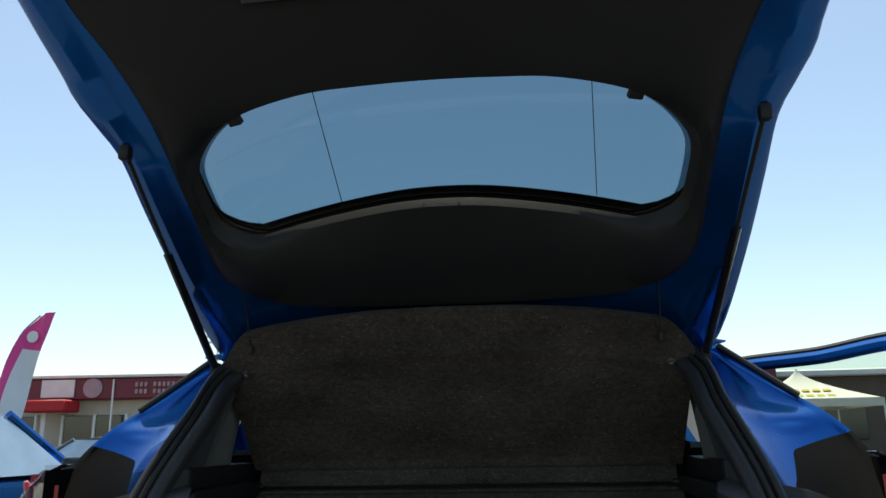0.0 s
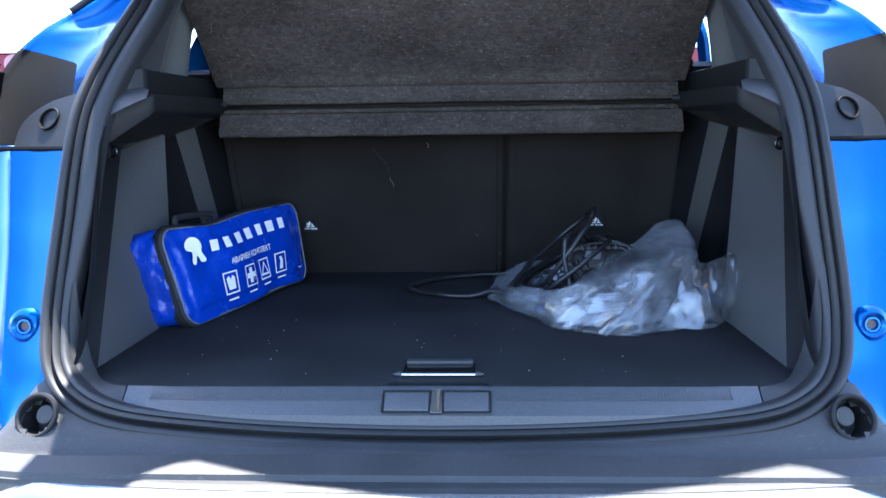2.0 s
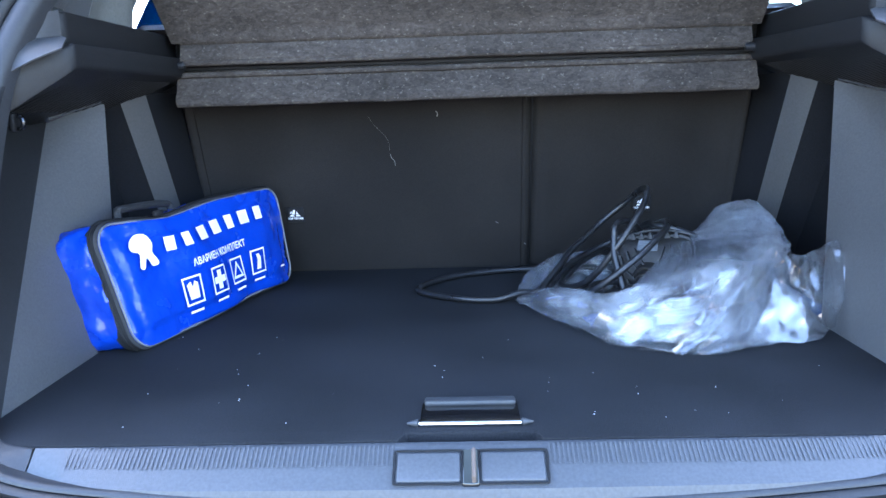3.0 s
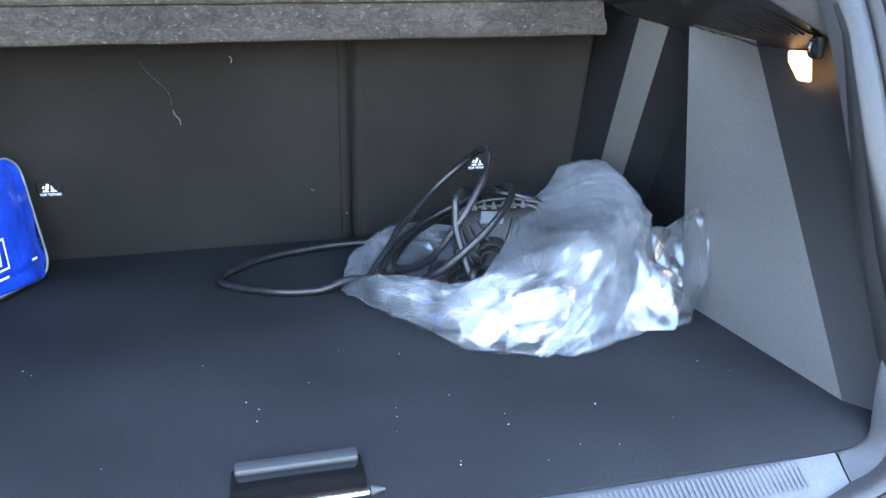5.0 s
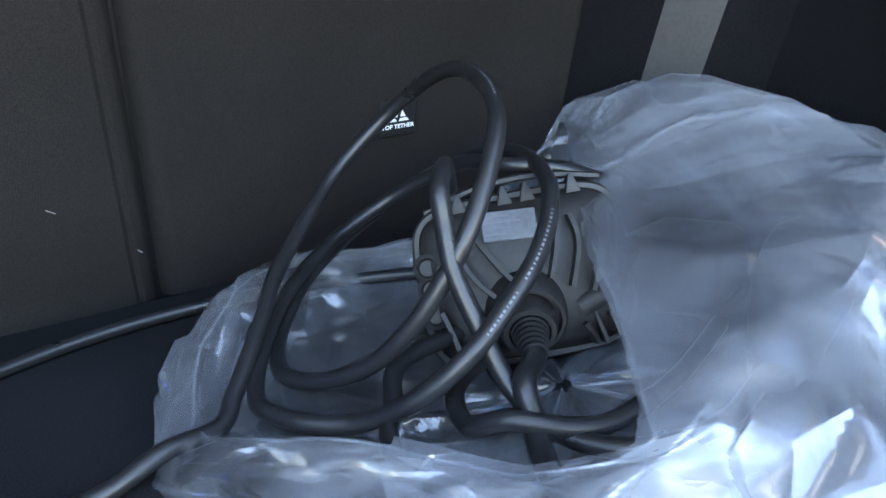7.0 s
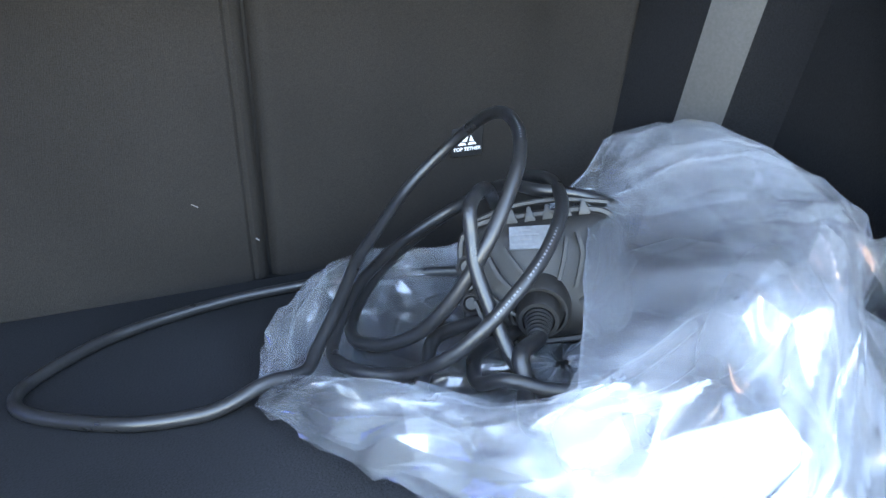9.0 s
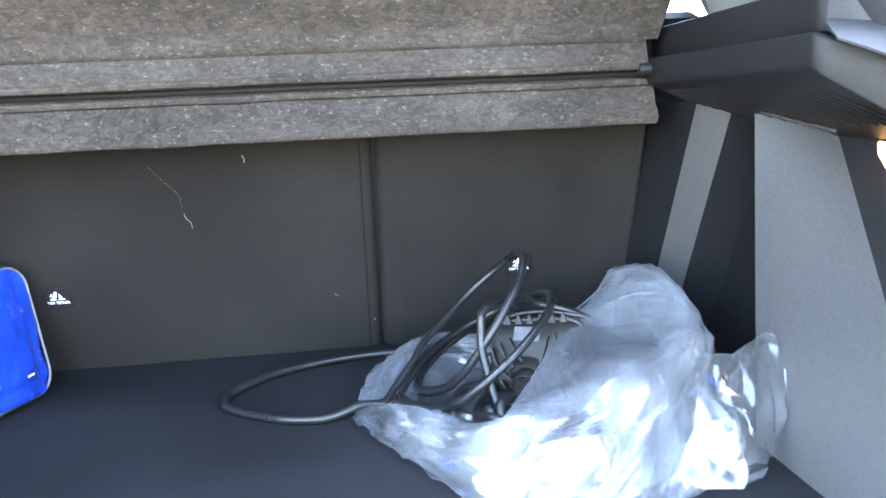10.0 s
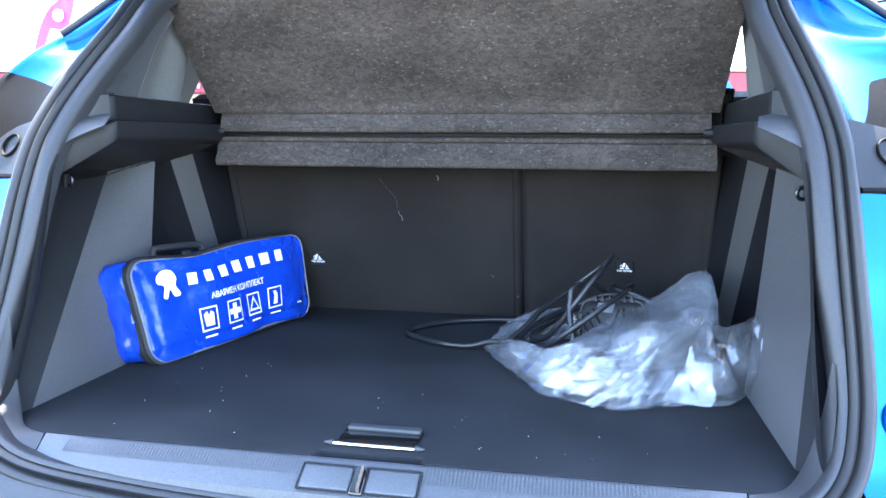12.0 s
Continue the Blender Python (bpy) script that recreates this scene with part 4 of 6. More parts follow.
# ---- the rest of the car's body ----
def build_body():
    roof = part("roof", loft([[(x, y, 1.545 - 0.06 * (x / 0.6) ** 2 - 0.035 * (max(0, y - 1.9)) ** 2 - 0.05 * max(0, 0.75 - y)) for x in np.linspace(-0.6, 0.6, 17)] for y in np.linspace(0.47, 2.55, 20)]), PAINT, car, "blue roof", thick=0.004)
    part("headlining", loft([[(x, y, 1.505 - 0.06 * (x / 0.6) ** 2 - 0.035 * (max(0, y - 1.9)) ** 2 - 0.05 * max(0, 0.75 - y)) for x in np.linspace(-0.57, 0.57, 13)] for y in np.linspace(0.47, 2.5, 14)]), LINER, car, "pale headlining", thick=0.004)
    part("roof_edge", tube([(x, 0.475, 1.525 - 0.06 * (x / 0.6) ** 2) for x in np.linspace(-0.56, 0.56, 17)], 0.014, 8), PAINT, roof)
    part("windscreen", loft([[(x, 2.5 + 0.75 * k, 1.515 - 0.06 * (x / 0.6) ** 2 - 0.55 * k) for x in np.linspace(-0.62, 0.62, 11)] for k in np.linspace(0, 1, 6)]), DARKGLASS, car, "dark windscreen", thick=0.004)
    part("bonnet", loft([[(x * (1 - 0.10 * k), 3.2 + 0.92 * k - 0.22 * k * (abs(x) / 0.88) ** 3, 1.005 - 0.03 * (x / 0.7) ** 2 - 0.16 * k ** 2.4) for x in np.linspace(-0.88, 0.88, 21)] for k in np.linspace(0, 1, 12)]), PAINT, car, "blue bonnet", thick=0.004)
    part("front_end", loft([[(x, 4.15 - 0.30 * (abs(x) / 0.86) ** 3 + dy, z) for x in np.linspace(-0.86, 0.86, 21)] for z, dy in ((0.84, 0), (0.7, 0.07), (0.5, 0.09), (0.3, 0.05), (0.22, -0.1))]), PAINT, car, "blue front end", thick=0.004)
    part("underbody", rbox(1.5, 3.9, 0.04, 0.01, 1, at=(0, 2.0, 0.24)), PLASTIC, car)
    part("cabin_floor", rbox(1.6, 2.6, 0.03, 0.01, 1, at=(0, 2.2, 0.40)), CARPET, car)
    part("boot_well", loft([[(-0.62, y, 0.70), (-0.58, y, 0.45), (0.58, y, 0.45), (0.62, y, 0.70)] for y in (-0.05, 0.4, 0.86)]), CARPET, car, thick=0.01)
    for s in (-1, 1):
        ys, zs = np.linspace(0.99, 4.0, 70), np.linspace(0.24, 1.0, 18)
        verts, faces = [], []
        for y in ys:
            for z in zs:
                x = 0.885 - 0.035 * ((z - 0.62) / 0.4) ** 2 - 0.10 * max(0, (y - 3.3) / 0.7) ** 2
                verts.append((s * x, y, z))
        nz = len(zs)
        for i in range(len(ys) - 1):
            for j in range(nz - 1):
                cy, cz = (ys[i] + ys[i + 1]) / 2, (zs[j] + zs[j + 1]) / 2
                if math.hypot(cy - 3.2, cz - 0.34) < 0.37:
                    continue
                if s > 0 and 0.99 < cy < 1.66 and cz > 0.36:
                    continue
                faces.append((i * nz + j, (i + 1) * nz + j, (i + 1) * nz + j + 1, i * nz + j + 1))
        part("side_body", (verts, faces), PAINT, car, "blue body side", thick=0.004)
        verts, faces = [], []
        ys2, zs2 = np.linspace(0.13, 1.0, 26), np.linspace(0.24, 0.69, 12)
        for y in ys2:
            for z in zs2:
                verts.append((s * (0.885 - 0.06 * max(0, (0.45 - y) / 0.32) ** 2), y, z))
        for i in range(25):
            for j in range(11):
                cy, cz = (ys2[i] + ys2[i + 1]) / 2, (zs2[j] + zs2[j + 1]) / 2
                if math.hypot(cy - 0.62, cz - 0.34) >= 0.325 and cz > 0.30:
                    faces.append((i * 12 + j, (i + 1) * 12 + j, (i + 1) * 12 + j + 1, i * 12 + j + 1))
        part("rear_side", (verts, faces), PAINT, car, thick=0.004)
        for yw in (0.62, 3.2):
            arc = [(s * 0.888, yw + 0.385 * math.cos(a), 0.34 + 0.385 * math.sin(a)) for a in np.linspace(-0.3, math.pi + 0.3, 26)]
            part("arch_cladding", tube(arc, 0.03, 8), PLASTIC_GREY, car, "black wheel arch cladding")
            wm = pose(s * 0.80, yw, 0.34, 0, 90)
            wh = part("wheel", turned([(0.20, -0.10), (0.32, -0.10), (0.34, -0.07), (0.34, 0.07), (0.32, 0.10), (0.20, 0.10)], 40, wm), TYRE, car, "black tyre on an alloy rim")
            part("rim", turned([(0.215, -0.09), (0.215, 0.09), (0.19, 0.06), (0.06, 0.05 * s), (0.0, 0.05 * s)], 30, wm), ALLOY, wh)
        # pillars and side windows
        def gx(z):
            return 0.86 - 0.26 * ((z - 1.0) / 0.5) ** 1.3 if z > 1 else 0.86
        for y0, y1 in ((0.62, 0.84), (1.66, 1.74), (2.62, 2.70)):
            if y0 < 1:
                part("inner_lining", loft([[(s * (gx(z) - 0.036), y, z) for y in np.linspace(y0 - 0.03, y1 + 0.02, 4)] for z in np.linspace(1.0, 1.5, 8)]), LINER, car, thick=0.003)
            part("pillar", loft([[(s * gx(z), y0 + (y0 > 2) * (1.5 - z) * 1.15, z), (s * gx(z), y1 + (y0 > 2) * (1.5 - z) * 1.15, z)] for z in np.linspace(1.0, 1.5, 8)]), PAINT, car, thick=0.03)
        part("roof_rail", tube([(s * 0.605, y, 1.50 - 0.035 * (max(0, y - 1.9)) ** 2) for y in np.linspace(0.8, 2.6, 16)], 0.02, 8), PAINT, car)
        for y0, y1 in ((0.98, 1.66), (1.74, 2.62)):
            if s > 0 and y0 < 1:
                continue
            pane = part("side_window", loft([[(s * (gx(z) - 0.004), y, z) for y in np.linspace(y0, y1 + (y0 > 1.7) * (1.5 - z) * 1.15, 6)] for z in np.linspace(1.0, 1.49, 8)]), CLEAR, car, "clear side window")
            pane.visible_shadow = False
    # rear door standing open, hinged at the middle pillar
    m = pose(0.90, 1.66, 0, 0, 0, 38)
    door = new("open_door")
    door.parent = car
    door["label"] = "open blue rear side door with a framed window"

    def d(x, y, z):
        return tuple(m @ Vector((x, y, z)))
    part("door_skin", loft([[d(0.0 - 0.03 * ((z - 0.62) / 0.4) ** 2, -y, z) for y in np.linspace(0.02, 0.90, 12)] for z in np.linspace(0.36, 1.02, 10)]), PAINT, door, thick=0.05)
    top = spline([d(-0.03, -0.03, 1.02), d(-0.13, -0.04, 1.36), d(-0.17, -0.07, 1.475), d(-0.17, -0.45, 1.492), d(-0.17, -0.80, 1.495), d(-0.10, -0.90, 1.27), d(-0.03, -0.90, 1.02)], 60)
    part("window_frame", tube(top, 0.021, 8), PAINT, door, "blue window frame")
    part("frame_seal", tube([Vector(p) + Vector((0.0, 0.01, 0.026)) for p in top], 0.009, 6), RUBBER, door)
    low = [d(-0.03, -y, 1.02) for y in np.linspace(0.03, 0.90, 12)]
    hi = [d(-0.17 + (0.07 if i in (0, 11) else 0), -y, z) for i, (y, z) in enumerate(zip(np.linspace(0.05, 0.85, 12), (1.36, 1.475, 1.48, 1.485, 1.49, 1.492, 1.493, 1.494, 1.495, 1.495, 1.495, 1.44)))]
    pane = part("door_glass", loft([low, hi]), CLEAR, door, "tinted door glass")
    pane.visible_shadow = False


build_body()


# ---- emergency kit bag ----
def build_kit_bag():
    L, H, T, R, RC = 0.468, 0.190, 0.112, 0.022, 0.034
    u = Vector((0.258, 0.966, 0.0)).normalized()
    n = Vector((0.945, -0.252, 0.19)).normalized()
    v = n.cross(u)
    # local x: along the bag, y: up its face, z: out of its face
    m = Matrix.Translation(Vector((-0.470, 0.262, 0.754)))
    m = m @ Matrix((u, v, n)).transposed().to_4x4()
    bag = new("emergency_kit_bag")
    tagged(bag, "royal blue nylon emergency kit bag with white print", "bag")

    def skin(x, y):
        """How far the front stands out at a place on it."""
        ex, ey = min(x, L - x) / 0.05, min(y, H - y) / 0.05
        puff = 0.012 * (1 - math.exp(-max(ex, 0))) * (1 - math.exp(-max(ey, 0)))
        return puff + 0.007 * noise.noise(Vector((x * 11 + y * 5, y * 4, 6))) + 0.0045 * noise.noise(Vector((x * 14, y * 18, 3))) - 0.004 * abs(noise.noise(Vector((x * 20 + y * 9, y * 15 - x * 4, 5)))) + 0.0022 * abs(noise.noise(Vector((x * 9 + y * 16, y * 30 - x * 12, 8)))) - 0.002 * math.exp(-ex * 1.5)

    def warp(q):
        """The soft top edge dips and the lower edge lifts a little."""
        x, y, z = q
        z -= 0.11 * (1 - 1.5 * x / L) * y
        return Vector((x, y - 0.011 * math.exp(-(((x - 0.15) / 0.075) ** 2)) * max(0.0, y / H) ** 3 + 0.006 * math.exp(-(((x - 0.33) / 0.10) ** 2)) * max(0.0, 1 - y / H) ** 3, z))

    bm = bmesh.new()
    nx, ny, nz = 64, 32, 22
    bmesh.ops.create_cube(bm, size=1)
    bmesh.ops.subdivide_edges(bm, edges=[e for e in bm.edges if abs(e.verts[0].co.x - e.verts[1].co.x) > 0.5], cuts=nx, use_grid_fill=True)
    bmesh.ops.subdivide_edges(bm, edges=[e for e in bm.edges if abs(e.verts[0].co.y - e.verts[1].co.y) > 0.5], cuts=ny, use_grid_fill=True)
    bmesh.ops.subdivide_edges(bm, edges=[e for e in bm.edges if abs(e.verts[0].co.z - e.verts[1].co.z) > 0.5], cuts=nz, use_grid_fill=True)
    for p in bm.verts:
        x, y, z = (p.co.x + 0.5) * L, (p.co.y + 0.5) * H, (p.co.z - 0.5) * T
        c = Vector((min(max(x, RC), L - RC), min(max(y, RC), H - RC), min(max(z, -T + R), -0.012)))
        dlt = Vector((x, y, z)) - c
        if dlt.length > 1e-6:
            lim = R if z < -0.012 else (R if abs(dlt.z) < 1e-6 else 0.020)
            k = max(abs(dlt.x), abs(dlt.y), abs(dlt.z))
            dlt = dlt.normalized() * k
        q = c + dlt
        if z > -0.013:
            q.z += skin(x, y)
        else:
            f = 0.009 * noise.noise(Vector((q.x * 18, q.y * 20, q.z * 24))) + 0.006 * abs(noise.noise(Vector((q.x * 40, q.y * 30, q.z * 60))))
            mid = Vector((L / 2, H / 2, -T / 2))
            q += (q - mid).normalized() * f
            # soft end panel: slightly full, with folds running in from its corners
            if x < R:
                q.x -= 0.010 * math.sin(math.pi * min(1.0, max(0.0, -z / T))) * math.sin(math.pi * y / H) * (1 - x / R)
                q.x += 0.007 * abs(noise.noise(Vector((y * 16 - z * 22, z * 14 + y * 9, 2)))) * (1 - x / R)
        q = warp(q)
        q.x += 0.42 * min(0.0, q.z + 0.03) * max(0.0, 1 - q.x / (0.5 * L))
        # fuller towards the bottom, and resting on the floor
        if q.z < -0.02:
            q.z *= 1 + 0.12 * max(0.0, 1 - y / H)
        place = m @ q
        if place.z < 0.7525:
            place.z = 0.7525 + 0.1 * (0.7525 - place.z)
            q = m.inverted() @ place
        p.co = q
    part("bag_body", bm, NYLON, bag, angle=70).matrix_basis = m

    def border(off, n=120):
        r = RC
        pts = []
        for cx, cy, a0 in ((L - r, H - r, 0), (r, H - r, 90), (r, r, 180), (L - r, r, 270)):
            for a in np.linspace(a0, a0 + 90, 8):
                pts.append((cx + (r + off) * math.cos(radians(a)), cy + (r + off) * math.sin(radians(a))))
            for k in range(1, 10):
                nxt = {0: (r, H - r, 90), 90: (r, r, 180), 180: (L - r, r, 270), 270: (L - r, H - r, 360)}[a0]
                ex, ey = nxt[0] + (r + off) * math.cos(radians(nxt[2])), nxt[1] + (r + off) * math.sin(radians(nxt[2]))
                bx, by = cx + (r + off) * math.cos(radians(a0 + 90)), cy + (r + off) * math.sin(radians(a0 + 90))
                pts.append((bx + (ex - bx) * k / 10, by + (ey - by) * k / 10))
        return pts
    outer = border(0.002)
    rows = []
    for p in outer:
        w = 0.0006 * noise.noise(Vector((p[0] * 30, p[1] * 30, 0)))
        d = Vector((p[0] - L / 2, p[1] - H / 2)).normalized() * 0.0025
        rows.append([(p[0] - d.x, p[1] - d.y, -0.006 + w), (p[0] + d.x, p[1] + d.y, -0.008 + w), (p[0] + 1.3 * d.x, p[1] + 1.3 * d.y, -0.016 + w), (p[0] + d.x, p[1] + d.y, -0.030 + w), (p[0] - d.x, p[1] - d.y, -0.032 + w)])
    rows = [[warp(p) for p in r] for r in rows]
    zipper = part("zip_tape", loft(rows + [rows[0]]), TAPE, bag, "black zip running round the front")
    zipper.matrix_basis = m
    part("piping", tube([warp((p[0], p[1], -0.004)) for p in border(-0.0015)], 0.0017, 6, True), PIPING, zipper, "thin grey piping").matrix_basis = Matrix()
    part("zip_teeth", tube([warp((p[0], p[1], -0.016)) for p in border(0.0058)], 0.0016, 6, True), PLASTIC, zipper)
    part("zip_pull", rbox(0.022, 0.010, 0.008, 0.003, 2, at=(0.135, H - 0.002, -0.016)), PLASTIC, zipper, "black zip pull")
    part("carry_loop", tube(spline([(0.085, H + 0.002, -0.05), (0.088, H + 0.012, -0.05), (0.10, H + 0.016, -0.05), (0.20, H + 0.012, -0.052), (0.215, H + 0.002, -0.052)], 24), [0.006] * 24, 8,), TAPE, bag, "black webbing carry loop").matrix_basis = m

    def printed(name, v2, fc, cx, cy, rot=0.0, label=""):
        c, s = math.cos(radians(rot)), math.sin(radians(rot))
        out = []
        for p in v2:
            x, y = cx - 0.014 + p[0] * c - p[1] * s, cy + p[0] * s + p[1] * c
            out.append(tuple(warp((x, y, skin(x, y) + 0.0078))))
        ob = part(name, (out, fc), PRINT, bag, label)
        ob.matrix_basis = m

    def bar(name, cx, cy, w, h, rot=0.0, label=""):
        k = max(2, int(w / 0.012))
        v2 = [(x, y) for x in np.linspace(-w / 2, w / 2, k) for y in (-h / 2, h / 2)]
        fc = [(2 * i, 2 * i + 2, 2 * i + 3, 2 * i + 1) for i in range(k - 1)]
        printed(name, v2, fc, cx, cy, rot, label)

    def outline_box(name, cx, cy, w, h, t):
        v2 = [(sx * w / 2, sy * h / 2) for sx, sy in ((-1, -1), (1, -1), (1, 1), (-1, 1))] + [(sx * (w / 2 - t), sy * (h / 2 - t)) for sx, sy in ((-1, -1), (1, -1), (1, 1), (-1, 1))]
        printed(name, v2, [(i, (i + 1) % 4, 4 + (i + 1) % 4, 4 + i) for i in range(4)], cx, cy)
    # maker's mark and name as plain white shapes
    blob = spline([(-0.020, 0.012, 0), (-0.004, 0.026, 0), (0.012, 0.024, 0), (0.016, 0.008, 0), (0.012, -0.006, 0), (0.020, -0.024, 0), (0.006, -0.026, 0), (0.0, -0.012, 0), (-0.010, -0.028, 0), (-0.018, -0.024, 0), (-0.010, -0.004, 0), (-0.022, 0.002, 0)], 40, True)
    printed("maker_mark", [(0, 0)] + [(p[0] * 1.05, p[1] * 0.98) for p in blob], [(0, 1 + i, 1 + (i + 1) % 40) for i in range(40)], 0.078, 0.140, 0, "plain white maker's mark")
    x = 0.120
    for k, w in enumerate((0.020, 0.018, 0.024, 0.024, 0.018, 0.027, 0.020)):
        bar("name_bar", x + w / 2, 0.143 + 0.0012 * k, w, 0.024, 0.0)
        x += w + 0.0192
    vt, fc = lettering("АВАРИЕН КОМПЛЕКТ", 0.0165, 0.0004)
    wd = max(p[0] for p in vt) - min(p[0] for p in vt)
    k = 0.158 / wd
    printed("kit_text", [(p[0] * k, p[1]) for p in vt], fc, 0.240, 0.102, 1.0, "white Cyrillic lettering")
    for i, cx in enumerate((0.150, 0.216, 0.280, 0.344)):
        cy = 0.058 + 0.0015 * i
        outline_box("icon_frame", cx, cy, 0.040, 0.046, 0.003)
        bar("caption_bar", cx, cy - 0.034, 0.028, 0.0035)
        if i == 0:
            printed("vest_icon", [(-0.010, -0.014), (0.010, -0.014), (0.011, 0.010), (0.004, 0.015), (0.0, 0.006), (-0.004, 0.015), (-0.011, 0.010)], [(0, 1, 4), (1, 2, 4), (2, 3, 4), (0, 4, 6), (4, 5, 6)], cx, cy)
        elif i == 1:
            bar("cross_icon", cx, cy, 0.030, 0.011)
            bar("cross_icon", cx, cy, 0.011, 0.032)
        elif i == 2:
            tri = [(-0.015, -0.014), (0.015, -0.014), (0.0, 0.017)]
            printed("triangle_icon", tri + [(p[0] * 0.62, p[1] * 0.62 - 0.001) for p in tri], [(j, (j + 1) % 3, 3 + (j + 1) % 3, 3 + j) for j in range(3)], cx, cy)
        else:
            printed("extinguisher_icon", [(-0.006, -0.015), (0.005, -0.015), (0.006, 0.006), (0.002, 0.014), (-0.006, 0.014), (-0.003, 0.004)], [(0, 1, 2, 5), (5, 2, 3, 4)], cx, cy)
    bar("care_mark", 0.418, 0.038, 0.016, 0.0032)


build_kit_bag()


# ---- polythene bag ----
def grid_links(n, m, closed, reach_u, reach_v):
    """Pairs of points of an m by n grid that lie reach_u columns and reach_v rows apart."""
    cols, rows = np.arange(n if closed else n - reach_u), np.arange(m - reach_v)
    a = rows[:, None] * n + cols[None, :]
    b = (rows + reach_v)[:, None] * n + (cols + reach_u)[None, :] % n
    return a.ravel(), b.ravel()


def crumpled(rows, closed, n, m, slack, seed, hold, pinned=(), rounds=90, stiff=0.5, rough=0.014, k=5, crisp=0.86, lean=-0.05, grain=1.0):
    """A film grown by slack beyond the shape it is laid on, so that it buckles into flat facets and creases.
    rows: the shape; n, m: facets round and down it; hold: how firmly it keeps to the shape at shares of its depth; k: points to a facet."""
    base = np.array(rows, float)
    bm_, bn = base.shape[:2]
    rnd = random.Random(seed)

    def at(u, v):
        u = (u % 1.0) * bn if closed else min(1.0, max(0.0, u)) * (bn - 1)
        v = min(1.0, max(0.0, v)) * (bm_ - 1)
        i, j = int(u), min(int(v), bm_ - 2)
        i2 = (i + 1) % bn if closed else min(i + 1, bn - 1)
        fu, fv = u - i, v - j
        return (1 - fv) * ((1 - fu) * base[j, i % bn] + fu * base[j, i2]) + fv * ((1 - fu) * base[j + 1, i % bn] + fu * base[j + 1, i2])
    flat = np.zeros((m, n, 3))
    for j in range(m):
        for i in range(n):
            v = j / (m - 1)
            du = rnd.uniform(-0.42, 0.42) / n
            dv = rnd.uniform(-0.42, 0.42) / (m - 1) if 0 < j < m - 1 else 0.0
            if not closed and i in (0, n - 1):
                du = 0.0
            if m > 20:
                du, dv = du * min(1.0, j / 4), dv * min(1.0, j / 4)
            flat[j, i] = at((i / n if closed else i / (n - 1)) + du + (lean * v if closed else 0.0), v + dv)
    du = np.roll(flat, -1, 1) - np.roll(flat, 1, 1) if closed else np.gradient(flat, axis=1)
    nrm = np.cross(du, np.gradient(flat, axis=0))
    nrm /= np.linalg.norm(nrm, axis=2, keepdims=True) + 1e-9
    free = np.ones((m, n))
    for r in pinned:
        free[r] = 0.0
    calm = np.minimum(1.0, np.arange(m) / 4.0)[:, None] if m > 20 else 1.0
    lift = calm * np.array([[noise.noise(Vector(flat[j, i] * 14) + Vector((seed, 0, 0))) + 0.7 * rnd.uniform(-1, 1) for i in range(n)] for j in range(m)])
    lift = lift * np.clip(np.linalg.norm(np.gradient(flat, axis=0), axis=2) / 0.022, 0.05, 1.0)
    soft = np.interp(np.linspace(0, 1, m), *zip(*hold))[:, None] * np.ones((m, n)) * free
    p = (flat + nrm * (lift * free * rough)[..., None]).reshape(-1, 3)
    flat, free, soft = flat.reshape(-1, 3), free.reshape(-1), soft.reshape(-1)
    links = []
    for ru, rv, w in ((1, 0, 0.5), (0, 1, 0.5), (1, 1, 0.35), (2, 0, 0.5 * stiff), (0, 2, 0.5 * stiff)):
        a, b = grid_links(n, m, closed, ru, rv)
        rest = np.linalg.norm(flat[a] - flat[b], axis=1)
        links.append((a, b, rest * np.array([1 + slack * rnd.uniform(0.3, 1.7) for _ in a]), w))
    for _ in range(rounds):
        for a, b, rest, w in links:
            d = p[b] - p[a]
            ln = np.linalg.norm(d, axis=1) + 1e-9
            move = d * (w * 0.5 * (ln - rest) / ln)[:, None]
            np.add.at(p, a, move * free[a][:, None])
            np.add.at(p, b, -move * free[b][:, None])
        p += (flat - p) * soft[:, None]
        p[:, 2] = np.maximum(p[:, 2], 0.7522)
    p = p.reshape(m, n, 3)
    # finer points on each facet: nearly flat between the creases, slightly drawn in
    cu = n * k if closed else (n - 1) * k + 1
    tu, tv = np.linspace(0, n if closed else n - 1, cu, endpoint=not closed), np.linspace(0, m - 1, (m - 1) * k + 1)
    i, j = np.minimum(tu.astype(int), n - 1 if closed else n - 2)[None, :], np.minimum(tv.astype(int), m - 2)[:, None]
    fu, fv, i2 = (tu[None, :] - i)[..., None], (tv[:, None] - j)[..., None], (i + 1) % n
    near = p[j, i] + (p[j, i2] - p[j, i]) * fu + (p[j + 1, i] - p[j, i]) * fv
    far = p[j + 1, i2] + (p[j + 1, i] - p[j + 1, i2]) * (1 - fu) + (p[j, i2] - p[j + 1, i2]) * (1 - fv)
    sharp = np.where(fu + fv < 1, near, far)
    round_ = np.array([spline(r, cu, closed) for r in p])
    round_ = np.array([spline(round_[:, i], len(tv)) for i in range(cu)]).transpose(1, 0, 2)
    out = crisp * sharp + (1 - crisp) * round_
    du = np.roll(out, -1, 1) - np.roll(out, 1, 1) if closed else np.gradient(out, axis=1)
    nrm = np.cross(du, np.gradient(out, axis=0))
    nrm /= np.linalg.norm(nrm, axis=2, keepdims=True) + 1e-9
    room = np.clip(np.linalg.norm(np.gradient(out, axis=0), axis=2) * k / 0.022, 0.05, 1.0)
